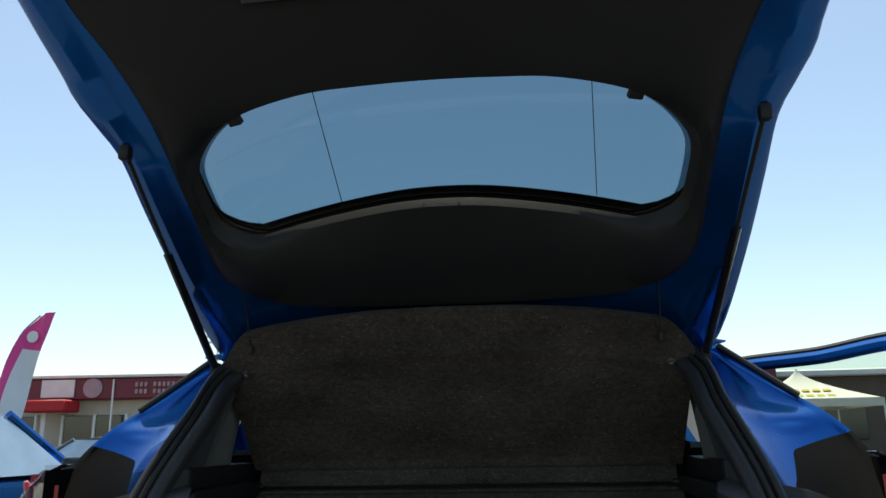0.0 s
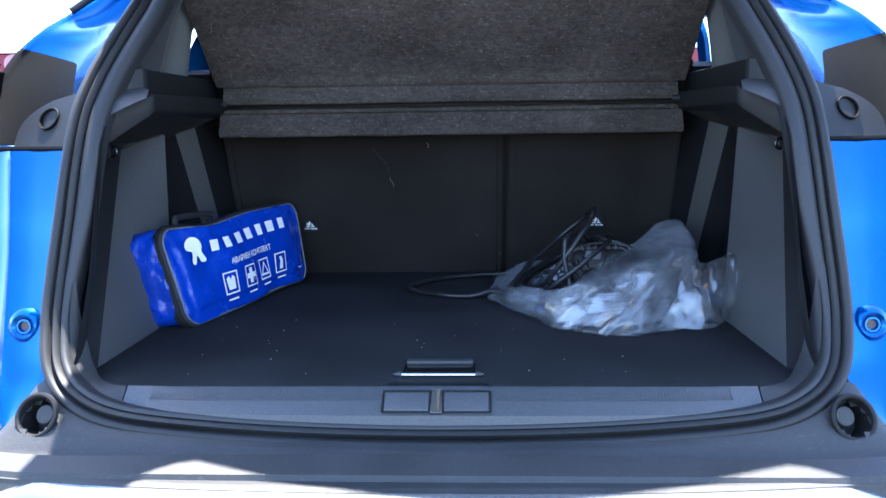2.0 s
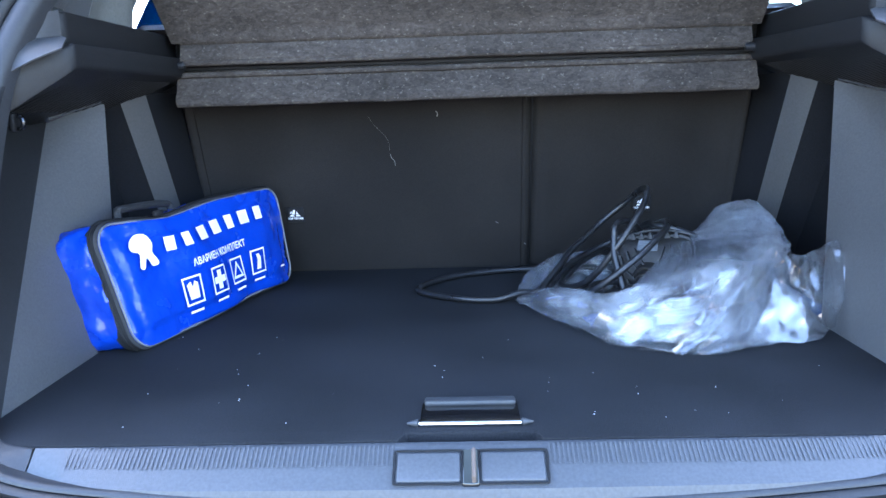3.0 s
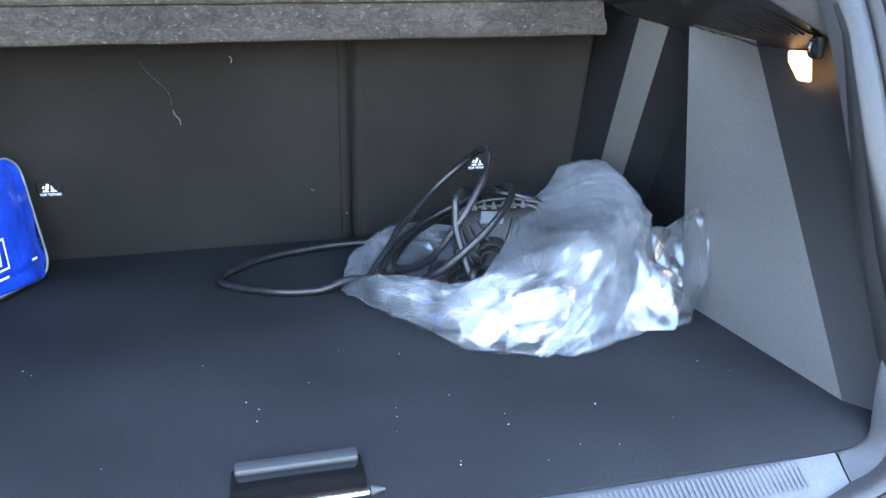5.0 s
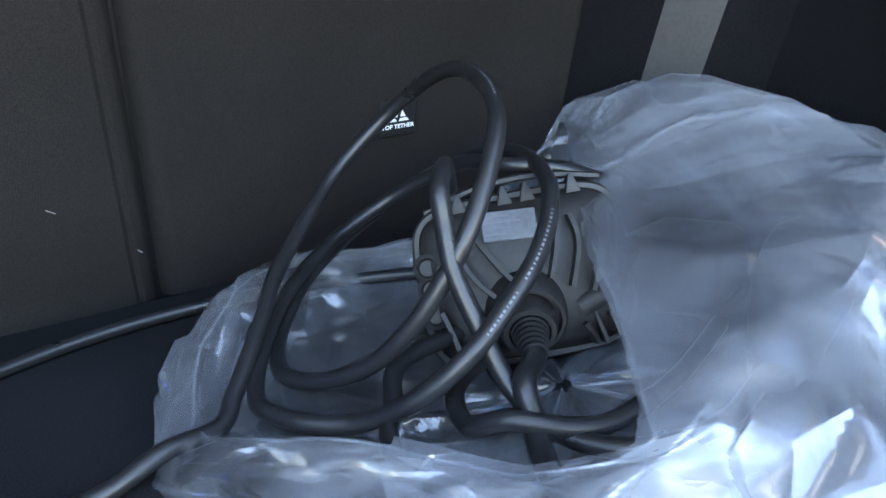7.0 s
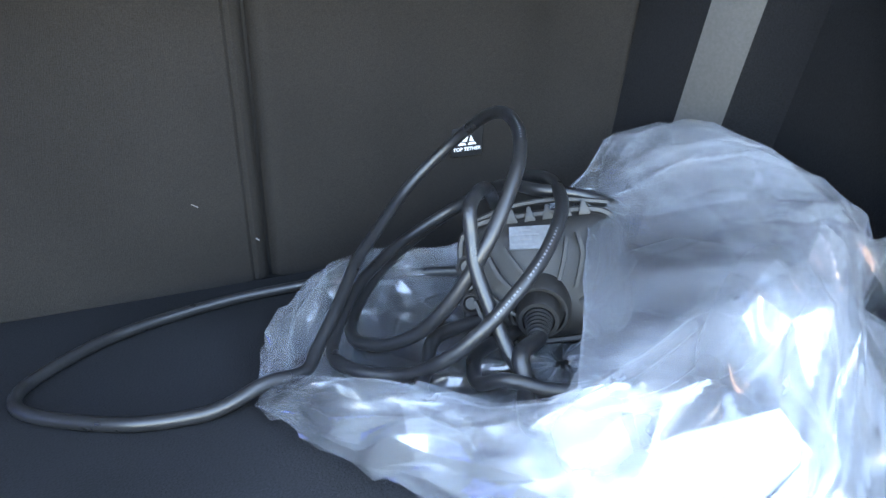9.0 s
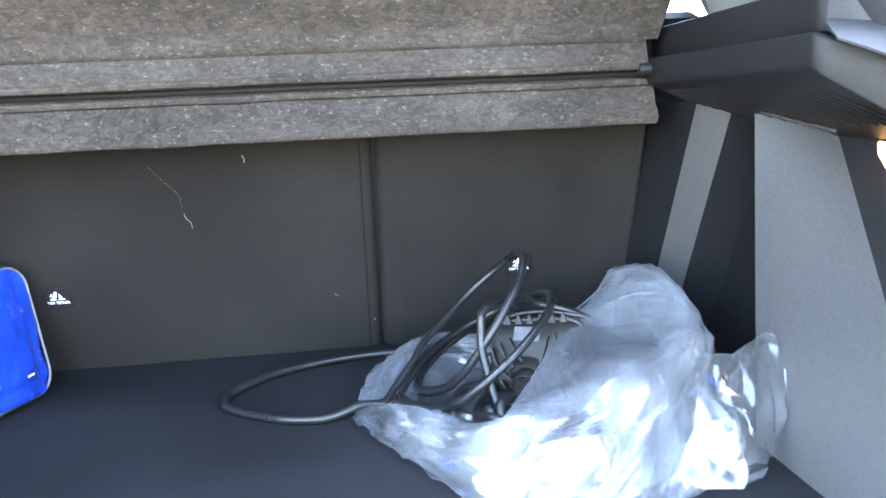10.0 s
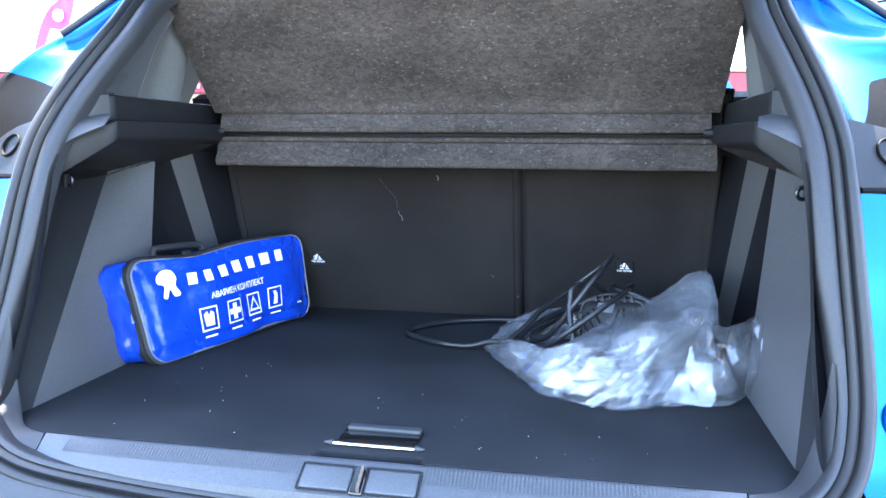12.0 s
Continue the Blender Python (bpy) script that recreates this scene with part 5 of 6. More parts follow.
    for j in range(out.shape[0]):
        for i in range(cu):
            q = Vector(out[j, i])
            d = 0.0035 * (0.35 - abs(noise.noise(Vector((q.x * 38 - q.z * 26, q.y * 16 + q.z * 10, seed))))) + 0.0006 * (0.3 - abs(noise.noise(Vector((q.x * 62 + q.y * 50, q.z * 60 - q.y * 30, seed + 3)))))
            out[j, i] += nrm[j, i] * d * grain * room[j, i]
    out[..., 2] = np.maximum(out[..., 2], 0.7522)
    return out


def build_film_bag():
    bag = new("plastic_bag")
    tagged(bag, "crumpled milky polythene bag gaping open on the boot floor", "plastic bag")
    rim = [(0.106, 0.525, 0.766), (0.122, 0.470, 0.783), (0.160, 0.415, 0.796), (0.198, 0.345, 0.803), (0.236, 0.312, 0.820), (0.296, 0.402, 0.838), (0.350, 0.489, 0.850), (0.412, 0.582, 0.862), (0.468, 0.670, 0.878),
           (0.452, 0.682, 0.846), (0.385, 0.692, 0.794), (0.300, 0.697, 0.786), (0.225, 0.682, 0.800), (0.168, 0.640, 0.803), (0.124, 0.586, 0.785)]
    crest = [(0.090, 0.516, 0.763), (0.108, 0.455, 0.779), (0.145, 0.385, 0.794), (0.190, 0.318, 0.806), (0.270, 0.290, 0.828), (0.385, 0.318, 0.862), (0.470, 0.390, 0.884), (0.489, 0.545, 0.909), (0.479, 0.640, 0.887),
             (0.465, 0.676, 0.850), (0.390, 0.702, 0.792), (0.300, 0.710, 0.784), (0.215, 0.695, 0.797), (0.155, 0.650, 0.798), (0.110, 0.590, 0.780)]
    waist = [(0.084, 0.510, 0.760), (0.106, 0.440, 0.768), (0.142, 0.365, 0.776), (0.200, 0.280, 0.788), (0.285, 0.240, 0.798), (0.375, 0.262, 0.812), (0.450, 0.332, 0.822), (0.484, 0.425, 0.826), (0.490, 0.540, 0.826),
             (0.492, 0.650, 0.805), (0.405, 0.708, 0.775), (0.300, 0.716, 0.770), (0.208, 0.702, 0.776), (0.146, 0.652, 0.780), (0.102, 0.590, 0.770)]
    foot = [(0.090, 0.495, 0.754), (0.112, 0.430, 0.753), (0.146, 0.370, 0.753), (0.200, 0.262, 0.753), (0.268, 0.218, 0.753), (0.335, 0.212, 0.753), (0.425, 0.258, 0.753), (0.512, 0.345, 0.753), (0.518, 0.500, 0.753),
            (0.495, 0.630, 0.753), (0.400, 0.702, 0.753), (0.300, 0.708, 0.753), (0.208, 0.694, 0.753), (0.146, 0.645, 0.753), (0.102, 0.580, 0.753)]
    n, m = 264, 46

    def loop(points):
        """Half way between a smooth curve and straight runs, so that corners stay crisp."""
        k = len(points)
        at = np.linspace(0, k, n, endpoint=False)
        p = np.array(points + points[:1])
        straight = np.array([np.interp(at, np.arange(k + 1), p[:, c]) for c in range(3)]).T
        return 0.45 * spline(points, n, True) + 0.55 * straight
    base = np.array([loop(r) for r in (rim, crest, waist, foot)])
    # even steps round the bag
    whole = np.concatenate([base, base[:, :1]], 1)
    length = np.concatenate([[0.0], np.cumsum(np.linalg.norm(np.diff(whole, axis=1), axis=2).mean(0))])
    length /= length[-1]
    steps = np.interp(np.linspace(0, 1, n, endpoint=False), length, np.arange(n + 1))
    base = np.array([[[np.interp(i, np.arange(n + 1), r[:, c]) for c in range(3)] for i in steps] for r in whole])

    def share(corner):
        return float(np.interp(corner * n / 15, np.arange(n + 1), length))
    rows = np.array([spline(base[:, i], m) for i in range(n)]).transpose(1, 0, 2)
    wall = crumpled(rows, True, 60, 10, 0.13, 3, ((0, 0.4), (0.15, 0.14), (0.25, 0.25), (0.38, 0.20), (0.5, 0.05), (0.9, 0.04), (1, 0.25)), k=7, grain=1.0, crisp=0.92)
    part("bag_wall", loft(wall, closed=True), FILM, bag, angle=24)
    part("bag_hem", tube(wall[0], 0.0009, 6, True), FILM, bag)
    # second ply of the film, under the turned-down flap and the front
    k0, k1 = int(n * share(2.2)), int(n * share(8.6))
    centre = base[3].mean(0) + np.array((0, 0, 0.03))
    ply = np.array([[p + (centre - p) / np.linalg.norm(centre - p) * 0.009 for p in r[k0:k1]] for r in rows[:int(m * 0.90)]])
    part("bag_ply", loft(crumpled(ply, False, 34, 9, 0.12, 17, ((0, 0.35), (0.15, 0.08), (0.9, 0.05), (1, 0.2)))), FILM_FOLDED, bag, angle=24)
    # inside of the mouth, on the open side only
    edge = wall[0]
    k = len(edge)
    idx = [i % k for i in range(int(k * share(9.6)), k + int(k * share(4.2)))]
    mid_point = edge.mean(0)
    cols = np.array([edge * 0.80 + mid_point * 0.20 - (0, 0, 0.052), edge - (0, 0, 0.024) + (mid_point - edge) * 0.06, edge])[:, idx]
    rows = np.array([spline(cols[:, i], 26) for i in range(len(idx))]).transpose(1, 0, 2)
    inner = crumpled(rows, False, 44, 8, 0.12, 5, ((0, 0.05), (0.8, 0.05), (1, 0.6)), k=6, grain=1.0, crisp=0.9)
    part("bag_mouth", loft(inner), FILM, bag, angle=30)
    # the loose corner that stands up at the far end, folded over
    low = [(0.395, 0.262, 0.757), (0.456, 0.250, 0.757), (0.508, 0.288, 0.757), (0.538, 0.312, 0.766), (0.562, 0.322, 0.790)]
    top = [(0.452, 0.345, 0.866), (0.485, 0.348, 0.852), (0.522, 0.352, 0.862), (0.546, 0.358, 0.871), (0.566, 0.330, 0.802)]
    back = [(0.470, 0.420, 0.812), (0.505, 0.420, 0.757), (0.535, 0.420, 0.757), (0.552, 0.405, 0.757), (0.566, 0.360, 0.778)]
    bulge = [((a[0] + b[0]) / 2, (a[1] + b[1]) / 2 - 0.022, (a[2] + b[2]) / 2) for a, b in zip(low, top)]
    k = 58
    lines = np.array([0.4 * spline(r, k) + 0.6 * np.array([np.interp(np.linspace(0, 4, k), range(5), np.array(r)[:, c]) for c in range(3)]).T for r in (low, bulge, top, back)])
    ear = np.array([spline(lines[:, i], 44) for i in range(k)]).transpose(1, 0, 2)
    corner = crumpled(ear, False, 13, 12, 0.12, 8, ((0, 0.05), (0.5, 0.05), (0.66, 0.3), (0.8, 0.05), (1, 0.05)), k=6, grain=1.0, crisp=0.92)
    part("bag_corner", loft(corner), FILM, bag, angle=18)
    centre = base[3].mean(0)
    under = np.array([base[3][::2] * a + centre * (1 - a) + np.array((0, 0, 0.004)) for a in np.linspace(0.06, 1, 20)])
    part("bag_bottom", loft(crumpled(under, True, 46, 11, 0.14, 12, ((0, 0.05), (1, 0.3)), rough=0.012, lean=0.0, crisp=0.95), closed=True), FILM, bag, angle=24)


build_film_bag()


# ---- charger and its cable ----
def build_charger():
    ch = new("cable_charger")
    tagged(ch, "charcoal ribbed charger box with coiled black cable in the plastic bag", "charger")
    v = Vector((0.431, 0.849, -0.305)).normalized()
    r = Vector((0.89, -0.452, 0.0)).normalized()
    u = r.cross(v)
    r = (r + u * 0.10).normalized()
    u = r.cross(v).normalized()
    o = Vector((0.289, 0.464, 0.819)) + v * 0.045 + r * 0.004 + u * 0.006
    m = Matrix.Translation(o) @ Matrix((r, u, -v)).transposed().to_4x4()
    # local: x along the box, y up, z to the viewer

    def oval(w, h, z, n=72, k=5.0):
        return [(math.copysign(abs(math.cos(a)) ** (2 / k), math.cos(a)) * w, math.copysign(abs(math.sin(a)) ** (2 / k), math.sin(a)) * h, z) for a in np.linspace(0, 2 * math.pi, n, endpoint=False)]

    def dome(x, y):
        e = min(1.0, max(abs(x) / 0.064, abs(y) / 0.050))
        return 0.010 - 0.020 * e ** 3
    box = part("charger_box", loft([oval(0.052, 0.040, -0.046), oval(0.062, 0.049, -0.040), oval(0.064, 0.050, -0.02), oval(0.063, 0.049, -0.010), oval(0.056, 0.043, -0.002), oval(0.046, 0.035, 0.005), oval(0.030, 0.024, 0.009), oval(0.012, 0.010, 0.010)], closed=True, cap=True), BRICK, ch)
    box.matrix_basis = m
    part("box_flange", tube(oval(0.0655, 0.0515, -0.014), 0.0030, 6, True), BRICK, box)
    ribs = [[(-28, 28), (-18, 10), (-6, -7)], [(-41, 23), (-32, 3), (-14, -17)], [(-53, 16), (-44, -7), (-22, -28)], [(22, 30), (18, 14), (12, -3)], [(30, 33), (32, 15), (24, -10)], [(44, 30), (47, 12), (36, -15)],
            [(56, 20), (59, -3), (50, -17)], [(28, -34), (33, -42), (36, -49)], [(44, -30), (50, -38), (53, -47)], [(-40, -24), (-34, -36), (-28, -48)], [(-56, -12), (-52, -26), (-48, -44)], [(-12, -42), (-8, -46), (-4, -50)]]
    for line in ribs:
        rows = []
        for p in spline([(x * 0.001, y * 0.001, 0) for x, y in line], 15):
            z = dome(p[0], p[1])
            rows.append((p, z))
        sect = []
        for i, (p, z) in enumerate(rows):
            d = rows[min(i + 1, 14)][0] - rows[max(i - 1, 0)][0]
            w = np.array((-d[1], d[0], 0)) / np.linalg.norm(d) * 0.0014
            sect.append([tuple(p + w * 1.5 + (0, 0, z - 0.006)), tuple(p + w + (0, 0, z + 0.0105)), tuple(p - w + (0, 0, z + 0.0105)), tuple(p - w * 1.5 + (0, 0, z - 0.006))])
        part("cooling_rib", loft(sect, closed=True, cap=True), BRICK, box)
    for k in range(6):
        part("top_fin", prism([(-0.0050, 0), (0.0050, 0), (0.0012, 0.012), (-0.0012, 0.012)], 0.016, pose(-0.034 + 0.0145 * k, 0.046, -0.022), 0.0006), BRICK, box)
    part("top_rail", tube(spline([(-0.056, 0.050, -0.018), (-0.02, 0.060, -0.014), (0.02, 0.061, -0.014), (0.058, 0.054, -0.018)], 20), 0.0024, 6), BRICK, box)
    for y in (0.016, 0.002, -0.014):
        part("side_boss", turned([(0.009, 0), (0.009, 0.016), (0.0065, 0.018), (0.005, 0.014), (0, 0.014)], 20, pose(-0.060, y, -0.018)), BRICK, box)
    tilt = pose(-0.006, -0.022, 0.007, 26, -4)
    part("plug_collar", turned([(0.026, -0.008), (0.0245, 0.008), (0.0225, 0.011), (0.0205, 0.011), (0.0200, 0.006), (0.0175, 0.006), (0.0170, 0.019), (0.0155, 0.022), (0.0125, 0.022), (0.012, 0.016), (0.0, 0.015)], 36, tilt), BRICK, box)
    relief = [(0.0118, 0.012)]
    for k in range(6):
        z = 0.020 + k * 0.0042
        w = 0.0112 - 0.0007 * k
        relief += [(w, z), (w, z + 0.0024), (w - 0.0020, z + 0.0028), (w - 0.0020, z + 0.0040)]
    part("strain_relief", turned(relief, 22, tilt), CABLE, box, "ribbed rubber strain relief")
    part("bracket", tube(spline([(0.028, -0.024, 0.004), (0.042, -0.018, 0.006), (0.056, -0.006, 0.0), (0.068, 0.006, -0.014)], 14), [0.0075] * 5 + [0.006] * 5 + [0.008] * 4, 10), BRICK, box)
    for k, (x, y, h) in enumerate(((0.046, 0.022, 0.030), (0.055, 0.012, 0.034), (0.050, -0.030, 0.026), (0.038, -0.038, 0.022))):
        part("side_fin", prism([(-0.0015, -h / 2), (0.0015, -h / 2), (0.0009, h / 2), (-0.0009, h / 2)], 0.020, pose(x, y, -0.012, 0, 0, -14 + 9 * k), 0.0005), BRICK, box)
    tag = pose(-0.006, 0.033, 0.0065, -22, 0, -4)
    pl = part("rating_plate", rbox(0.034, 0.020, 0.0015, 0.0006, 1, m=tag), PLATE, box, "dark rating plate with small print")
    for k in range(4):
        part("print_bar", rbox(0.010 + 0.012 * (k % 2), 0.0016, 0.0006, 0.0, m=tag @ pose(-0.004, 0.006 - k * 0.004, 0.0009)), PIPING, pl)
    R = 0.0054

    def run(points, n, radius=R, printed=()):
        line = spline(points, n)
        sheath = part("cable_run", tube(line, radius, 12), CABLE, ch, "black charging cable")
        # rows of tiny pale marks on the side that faces the opening
        for start, count in printed:
            for i in range(count):
                p, t = Vector(line[start + i]), Vector(line[start + i + 1] - line[start + i - 1]).normalized()
                out = Vector((-0.25, -0.80, 0.55))
                out = (out - t * out.dot(t)).normalized()
                side = t.cross(out)
                q = p + out * (radius + 0.0002)
                a, w = t * (0.0005 + 0.0003 * (i * 7 % 3)), side * 0.0007
                part("print_mark", ([q - a - w, q + a - w, q + a + w, q - a + w], [(0, 1, 2, 3)]), PIPING, sheath)
    # lying loop that leaves the bag over the carpet, then the tall standing loop
    run([(0.370, 0.590, 0.775), (0.330, 0.640, 0.772), (0.285, 0.680, 0.768), (0.22, 0.715, 0.764), (0.155, 0.742, 0.7575), (0.067, 0.734, 0.757), (-0.02, 0.697, 0.757), (-0.071, 0.645, 0.757), (-0.092, 0.601, 0.757), (-0.077, 0.561, 0.757), (-0.013, 0.515, 0.757), (0.035, 0.503, 0.757),
         (0.060, 0.503, 0.760), (0.089, 0.513, 0.766), (0.120, 0.526, 0.763), (0.133, 0.543, 0.771), (0.147, 0.560, 0.782), (0.166, 0.585, 0.797), (0.186, 0.612, 0.815), (0.223, 0.650, 0.837), (0.260, 0.672, 0.865), (0.302, 0.662, 0.901), (0.317, 0.622, 0.926),
         (0.317, 0.577, 0.934), (0.307, 0.529, 0.927), (0.291, 0.493, 0.912), (0.274, 0.475, 0.892), (0.253, 0.464, 0.864), (0.236, 0.466, 0.838), (0.218, 0.476, 0.811), (0.201, 0.497, 0.787), (0.180, 0.525, 0.772), (0.166, 0.560, 0.768),
         (0.182, 0.610, 0.774), (0.225, 0.662, 0.792), (0.285, 0.692, 0.815), (0.335, 0.680, 0.842), (0.358, 0.630, 0.864), (0.353, 0.568, 0.874), (0.334, 0.510, 0.870), (0.310, 0.473, 0.860),
         (0.284, 0.450, 0.844), (0.257, 0.440, 0.825), (0.232, 0.438, 0.806), (0.208, 0.450, 0.785), (0.182, 0.475, 0.768), (0.152, 0.505, 0.767), (0.146, 0.545, 0.770), (0.185, 0.615, 0.79), (0.240, 0.665, 0.808), (0.290, 0.670, 0.830), (0.318, 0.640, 0.852), (0.325, 0.595, 0.868), (0.33, 0.548, 0.872), (0.362, 0.530, 0.866), (0.40, 0.52, 0.85)], 620, printed=((268, 9), (452, 16), (470, 10)))
    run([(0.315, 0.600, 0.850), (0.290, 0.555, 0.876), (0.262, 0.505, 0.888), (0.244, 0.478, 0.884), (0.241, 0.470, 0.866), (0.240, 0.462, 0.843), (0.245, 0.448, 0.814), (0.252, 0.431, 0.784), (0.262, 0.405, 0.768), (0.285, 0.375, 0.766), (0.330, 0.365, 0.768), (0.38, 0.38, 0.775)], 130)
    run([tuple(m @ tilt @ Vector((0, 0, 0.02))), tuple(m @ tilt @ Vector((0, 0, 0.046))), (0.255, 0.424, 0.790), (0.252, 0.412, 0.774), (0.245, 0.396, 0.7665), (0.238, 0.37, 0.766), (0.26, 0.345, 0.768)], 70, 0.0064)
    run([(0.300, 0.500, 0.775), (0.242, 0.470, 0.775), (0.228, 0.440, 0.768), (0.240, 0.415, 0.778), (0.265, 0.400, 0.772), (0.295, 0.398, 0.768), (0.345, 0.408, 0.772), (0.40, 0.43, 0.78)], 80)
    run([(0.290, 0.520, 0.780), (0.222, 0.500, 0.782), (0.202, 0.472, 0.772), (0.190, 0.452, 0.767), (0.186, 0.42, 0.767), (0.20, 0.39, 0.768)], 60)
    # plug half hidden in the far end of the bag
    part("charging_plug", turned([(0.010, 0), (0.017, 0.02), (0.022, 0.05), (0.028, 0.09), (0.028, 0.13), (0.024, 0.135)], 24, pose(0.36, 0.36, 0.785, -80, 0, -60)), BRICK, ch, "charcoal charging plug")
    part("plug_box", rbox(0.11, 0.07, 0.05, 0.012, 3, m=pose(0.44, 0.50, 0.79, 0, 8, 30)), BRICK, ch)


build_charger()


# ---- specks of dust and grit on the carpet ----
def build_specks():
    rnd = random.Random(11)
    verts, faces = [], []
    for _ in range(46):
        x, y, s = rnd.uniform(-0.48, 0.48), rnd.uniform(-0.01, 0.35) ** 1.0, rnd.uniform(0.0003, 0.0010)
        b = len(verts)
        verts += [(x - s, y, 0.7506), (x + s, y - s * 0.5, 0.7506), (x + s * 0.3, y + s, 0.7506), (x, y, 0.7506 + s)]
        faces += [(b, b + 1, b + 3), (b + 1, b + 2, b + 3), (b + 2, b, b + 3)]
    tagged(part("grit", (verts, faces), PRINT), "pale specks of grit on the boot carpet", "grit", kind="stuff")


build_specks()


# ---- surroundings ----
def build_dealership():
    b = new("dealership_building")
    tagged(b, "low cream dealership building with a burgundy fascia", "building")
    turn = pose(-16.0, 26.0, 0, 0, 0, 6)

    def w(bm_or, name, material, parent=b, label=""):
        ob = part(name, bm_or, material, parent, label)
        ob.matrix_basis = turn
        return ob
    w(rbox(34, 8, 3.0, 0.05, 1, at=(8, 4.2, 1.5)), "wall", RENDER_WALL)
    w(rbox(34.6, 0.5, 0.78, 0.04, 1, at=(8, -0.1, 3.36)), "fascia", FASCIA)
    w(rbox(34.8, 9, 0.12, 0.03, 1, at=(8, 4, 3.82)), "roof", WHITE)
    w(rbox(1.25, 0.06, 0.66, 0.02, 1, at=(-1.45, -0.40, 3.38)), "sign_panel", WHITE, label="pale sign panel")
    w(rbox(1.7, 1.2, 0.42, 0.05, 1, at=(-1.5, -0.8, 2.72)), "awning", RED, label="red awning")
    w(turned([(0.36, 0), (0.36, 0.05), (0.30, 0.06), (0.0, 0.06)], 28, pose(-0.15, -0.36, 3.38, 90)), "sign_emblem", SIGN, label="plain round emblem")
    for cx in (2.17, 9.0):
        for k in range(2):
            for i in range(9):
                if i == 3:
                    continue
                w(rbox(0.115, 0.05, 0.17, 0.015, 1, at=(cx + i * 0.17 - 0.68, -0.39, 3.49 - 0.26 * k)), "sign_bar", SIGN)
    for cx in (0.62, 3.75, 6.9, 10.0):
        w(rbox(0.06, 0.06, 3.6, 0.01, 1, at=(cx, -0.40, 1.9)), "mullion", WHITE)
    for k in range(9):
        x = -7 + k * 3.4
        win = w(rbox(2.3, 0.12, 1.9, 0.02, 1, at=(x, 0.16, 1.45)), "window", DARKGLASS, label="tall shop window")
        for dx in (-1.2, 0, 1.2):
            ob = part("window_frame", rbox(0.10, 0.2, 2.0, 0.02, 1, at=(x + dx, 0.12, 1.45)), WHITE, win)
    for k in range(6):
        w(rbox(0.18, 0.18, 2.8, 0.03, 1, at=(-7 + k * 5.1, -0.3, 1.4)), "post", WHITE)


def build_flag():
    fl = new("beach_flag")
    tagged(fl, "tall pink and white feather banner", "banner")
    right = spline([(-5.08, 6.05, 0.60), (-5.07, 6.05, 1.20), (-5.03, 6.05, 1.55), (-4.97, 6.05, 1.80), (-4.88, 6.05, 2.14), (-4.79, 6.05, 2.43), (-4.76, 6.05, 2.64)], 40)
    left = spline([(-5.36, 6.0, 0.60), (-5.32, 6.0, 1.20), (-5.28, 6.0, 1.60), (-5.23, 6.0, 1.92), (-5.16, 6.0, 2.20), (-5.07, 6.0, 2.43), (-4.90, 6.02, 2.61)], 40)
    rows = np.array([[left[i] + (right[i] - left[i]) * k + np.array((0, 0.04 * math.sin(k * 5 + i * 0.2), 0)) for k in np.linspace(0, 1, 9)] for i in range(40)])
    part("banner_cloth", loft(rows[:29, 2:]), WHITE, fl, "white lower cloth", thick=0.006)
    part("banner_edge", loft(rows[:29, :3]), PINK, fl, "pink border", thick=0.006)
    part("banner_top", loft(rows[28:]), PINK, fl, "pink upper cloth", thick=0.006)
    part("pole", tube(np.concatenate([[(-5.37, 6.02, 0.0)], left + np.array((-0.012, 0.02, 0))]), 0.009, 8), ALLOY, fl)
    part("base_plate", rbox(0.5, 0.5, 0.04, 0.01, 1, at=(-5.37, 6.02, 0.02)), STEEL, fl)
    part("banner_mark", turned([(0.06, 0), (0.06, 0.006), (0.0, 0.007)], 24, pose(-4.93, 5.98, 2.38, 90)), WHITE, fl, "plain white emblem")


def build_street_lamp():
    la = new("street_lamp")
    tagged(la, "slender grey street lamp with two heads", "street lamp")
    x, y = -17.5, 40.0
    part("post", tube([(x, y, 0), (x, y, 7.2)], [0.09, 0.05], 10), ALLOY, la)
    part("arm", tube([(x - 0.8, y, 7.25), (x, y, 7.05)], 0.03, 6), ALLOY, la)
    part("lamp_head", rbox(0.6, 0.22, 0.10, 0.03, 2, at=(x - 0.9, y, 7.25)), ALLOY, la)
    part("lamp_head", rbox(0.5, 0.22, 0.10, 0.03, 2, at=(x - 0.6, y, 6.9)), ALLOY, la)


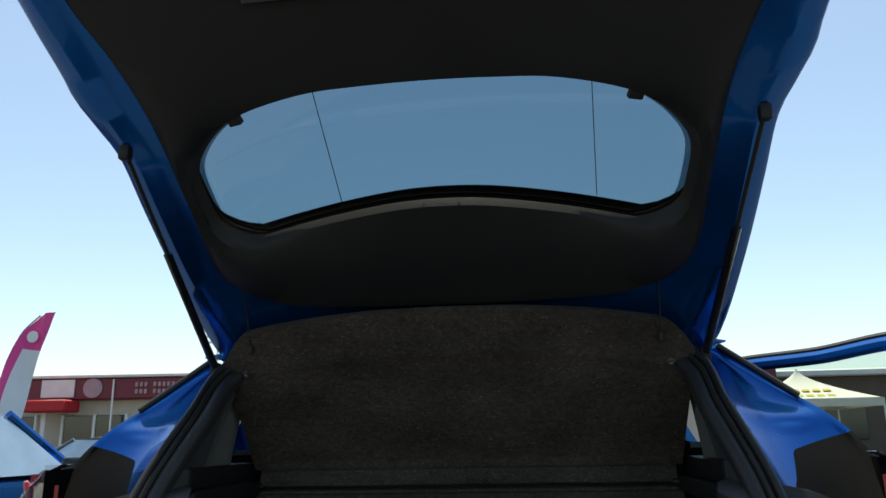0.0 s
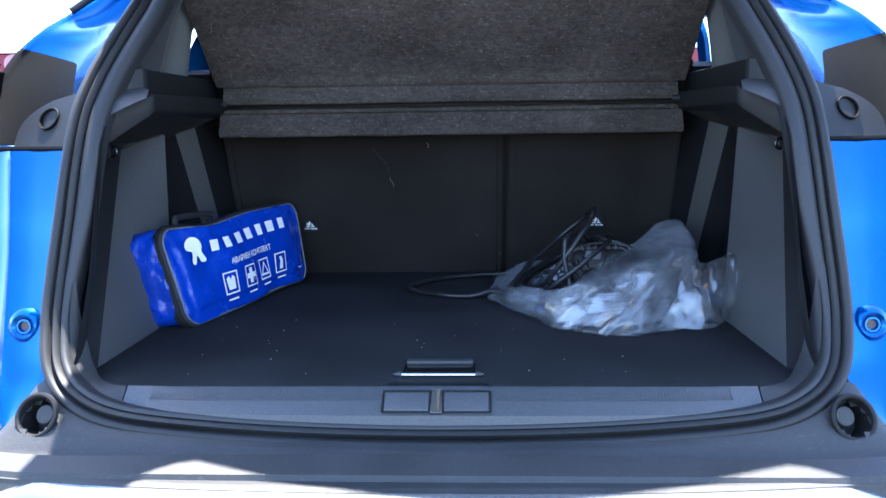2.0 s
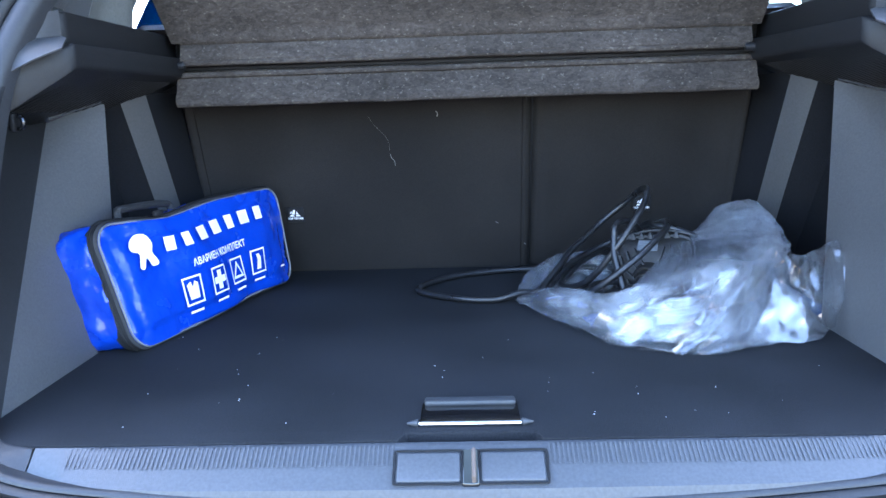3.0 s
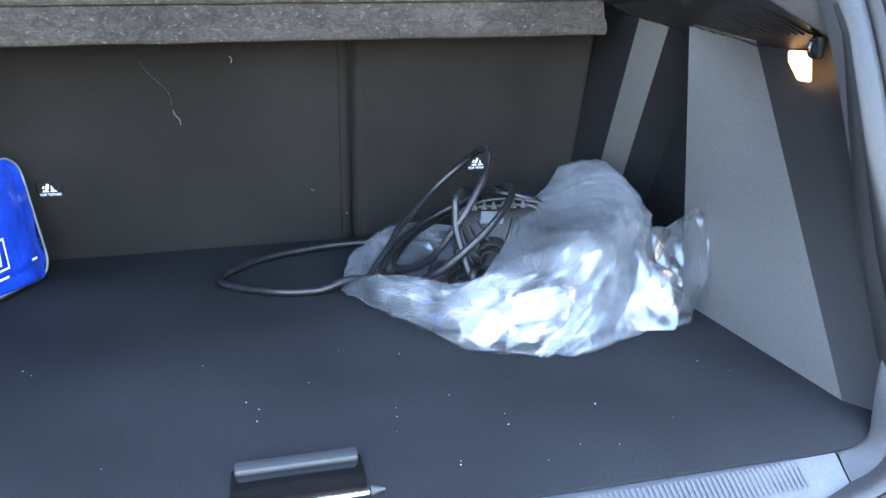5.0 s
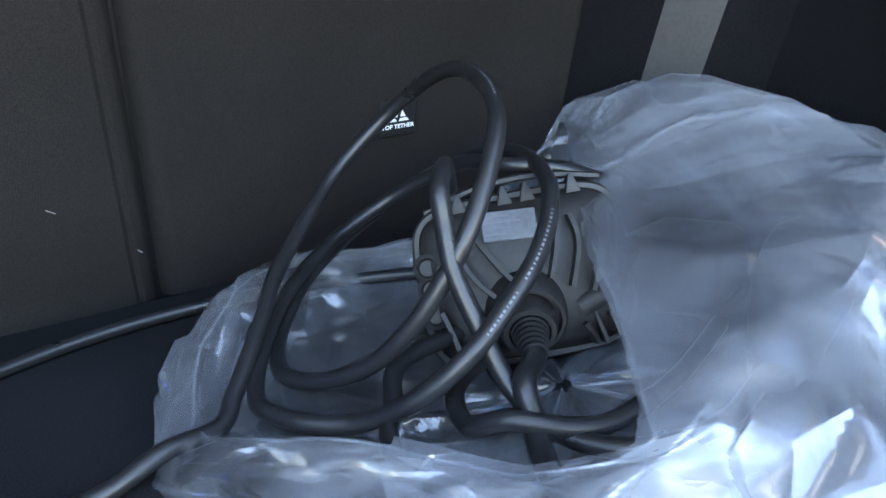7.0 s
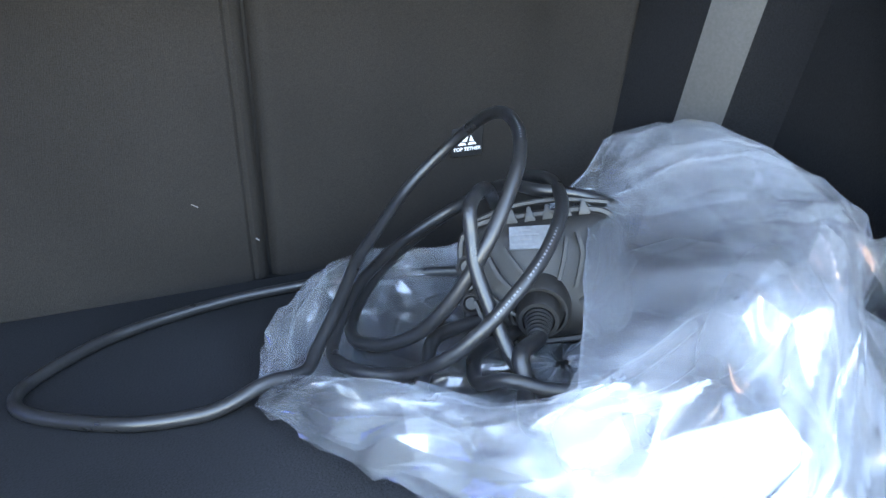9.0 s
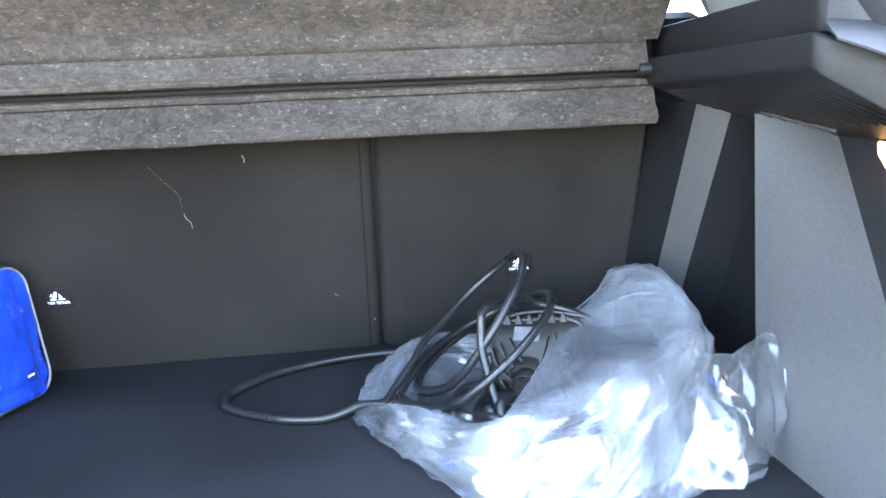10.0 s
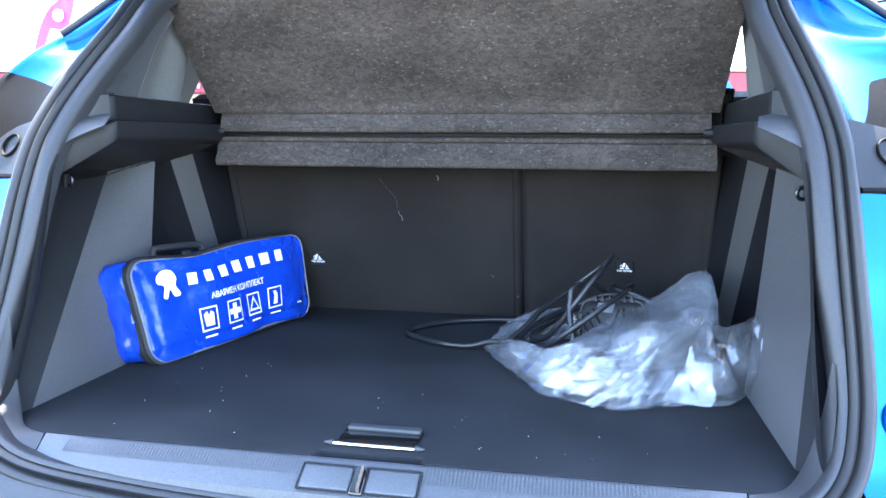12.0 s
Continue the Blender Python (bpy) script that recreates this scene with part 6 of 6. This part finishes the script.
def build_parked_car(x, y, turn, paint, label, tall=1.0):
    c = new("parked_car")
    tagged(c, label, "car", group="cars parked on the forecourt")
    low = [(-2.1, 0.62, 0.55, 0.85), (-2.0, 0.82, 0.30, 0.98), (-1.2, 0.88, 0.24, 1.0), (0.0, 0.89, 0.22, 0.98), (1.1, 0.88, 0.24, 0.95), (1.9, 0.80, 0.30, 0.84), (2.12, 0.6, 0.42, 0.70)]
    rows = []
    for yy, h, z0, z1 in low:
        rows.append([(-h * 0.94, yy, z0), (-h, yy, z0 + 0.15), (-h, yy, (z0 + z1) / 2), (-h * 0.97, yy, z1 - 0.05), (-h * 0.8, yy, z1), (0, yy, z1 + 0.03), (h * 0.8, yy, z1), (h * 0.97, yy, z1 - 0.05), (h, yy, (z0 + z1) / 2), (h, yy, z0 + 0.15), (h * 0.94, yy, z0)])
    rows = np.array(rows)
    rows = np.array([spline(rows[:, j], 40) for j in range(rows.shape[1])]).transpose(1, 0, 2)
    part("body", loft(rows, closed=True, cap=True), paint, c)
    part("roof", loft([[(u * h, yy, z - 0.04 * u * u) for u in np.linspace(-1, 1, 9)] for yy, h, z in ((-1.55, 0.58, 1.38), (-1.2, 0.6, 1.46), (-0.5, 0.62, 1.49), (0.1, 0.61, 1.47), (0.45, 0.58, 1.42))]), paint, c, thick=0.04)
    part("windscreen", loft([[(u * 0.57, 0.45, 1.39), (u * 0.72, 1.15, 0.97)] for u in np.linspace(-1, 1, 7)]), DARKGLASS, c, thick=0.01)
    part("rear_window", loft([[(u * 0.57, -1.55, 1.36), (u * 0.7, -1.98, 0.98)] for u in np.linspace(-1, 1, 7)]), DARKGLASS, c, thick=0.01)
    for s in (-1, 1):
        for y0, y1, a, b in ((-1.5, -0.5, -1.85, -0.5), (-0.42, 0.42, -0.42, 1.02)):
            part("side_window", loft([[(s * (0.60 + 0.24 * k), y0 + (a - y0) * k + t * ((y1 + (b - y1) * k) - (y0 + (a - y0) * k)), 1.40 - 0.43 * k) for t in (0, 0.5, 1)] for k in np.linspace(0, 1, 5)]), CARGLASS, c, thick=0.006)
        part("pillar", tube([(s * 0.60, 0.46, 1.41), (s * 0.80, 1.16, 0.97)], 0.035, 8), paint, c)
        part("pillar", tube([(s * 0.61, -0.46, 1.43), (s * 0.85, -0.46, 0.97)], 0.035, 8), GLOSS_BLACK, c)
        part("pillar", tube([(s * 0.60, -1.55, 1.38), (s * 0.82, -1.95, 0.97)], 0.05, 8), paint, c)
        part("door_mirror", rbox(0.20, 0.12, 0.14, 0.04, 3, at=(s * 0.98, 0.85, 1.02)), GLOSS_BLACK, c, "black door mirror")
        for yw in (-1.3, 1.3):
            wm = pose(s * 0.80, yw, 0.33, 0, 90)
            wh = part("wheel", turned([(0.2, -0.1), (0.31, -0.1), (0.33, -0.07), (0.33, 0.07), (0.31, 0.1), (0.2, 0.1)], 32, wm), TYRE, c)
            part("rim", turned([(0.21, -0.09), (0.21, 0.09), (0.05, 0.06 * s), (0.0, 0.06 * s)], 24, wm), ALLOY, wh)
    c.matrix_basis = pose(x, y, 0, 0, 0, turn) @ Matrix.Diagonal((1, 1, tall, 1))


def build_gazebo():
    g = new("gazebo")
    tagged(g, "off-white pointed gazebo with dark lettering bars", "gazebo")
    x, y, h = 7.82, 22.0, 1.6
    z0, z1 = 2.15, 3.10
    rings = []
    for t in np.linspace(0, 1, 9):
        k = h * (1 - t) ** 1.7
        z = z0 + (z1 - z0) * t
        rings.append([(x - k, y - k, z), (x, y - k * 0.97, z), (x + k, y - k, z), (x + k * 0.97, y, z), (x + k, y + k, z), (x, y + k * 0.97, z), (x - k, y + k, z), (x - k * 0.97, y, z)])
    part("canopy", loft(rings, closed=True), CANVAS, g, thick=0.01)
    for sx, sy in ((0, -1), (0, 1), (-1, 0), (1, 0)):
        part("valance", rbox(2 * h if sx == 0 else 0.02, 2 * h if sy == 0 else 0.02, 0.22, 0.0, at=(x + sx * h, y + sy * h, z0 - 0.10)), CANVAS, g)
    for row in range(2):
        for k in range(4):
            part("letter_bar", rbox(0.20, 0.02, 0.15, 0.02, 1, m=pose(x - 0.42 + 0.28 * k, y - h * (0.80 - 0.2 * row) - 0.03, z0 + 0.10 + 0.16 * row, -66)), YELLOW, g)
    for sx in (-1, 1):
        for sy in (-1, 1):
            part("leg", tube([(x + sx * h, y + sy * h, 0), (x + sx * h, y + sy * h, z0)], 0.03, 6), ALLOY, g)


def build_shed():
    b = new("brown_building")
    tagged(b, "long low brown-clad building beyond the gazebo", "building")
    ob = part("wall", rbox(40, 8, 3.4, 0.05, 1, at=(24, 34, 1.7)), BROWN, b)
    part("roof", rbox(41, 9, 0.25, 0.05, 1, at=(24, 34, 3.5)), WHITE, b)
    for k in range(8):
        win = part("window", rbox(2.4, 0.1, 1.4, 0.02, 1, at=(7 + 4.6 * k, 29.96, 1.7)), DARKGLASS, b)
        part("window_frame", rbox(2.6, 0.08, 0.12, 0.02, 1, at=(7 + 4.6 * k, 29.9, 2.46)), WHITE, win)


build_dealership()
build_flag()
build_street_lamp()
build_parked_car(-4.7, 4.15, 0, PAINT, "blue crossover parked alongside on the forecourt", 1.09)
build_parked_car(-8.2, 13.5, 80, mat("grey_car_paint", (0.10, 0.10, 0.11), 0.3, 0.4, coat=1.0), "dark grey car parked before the dealership")
build_gazebo()
build_shed()
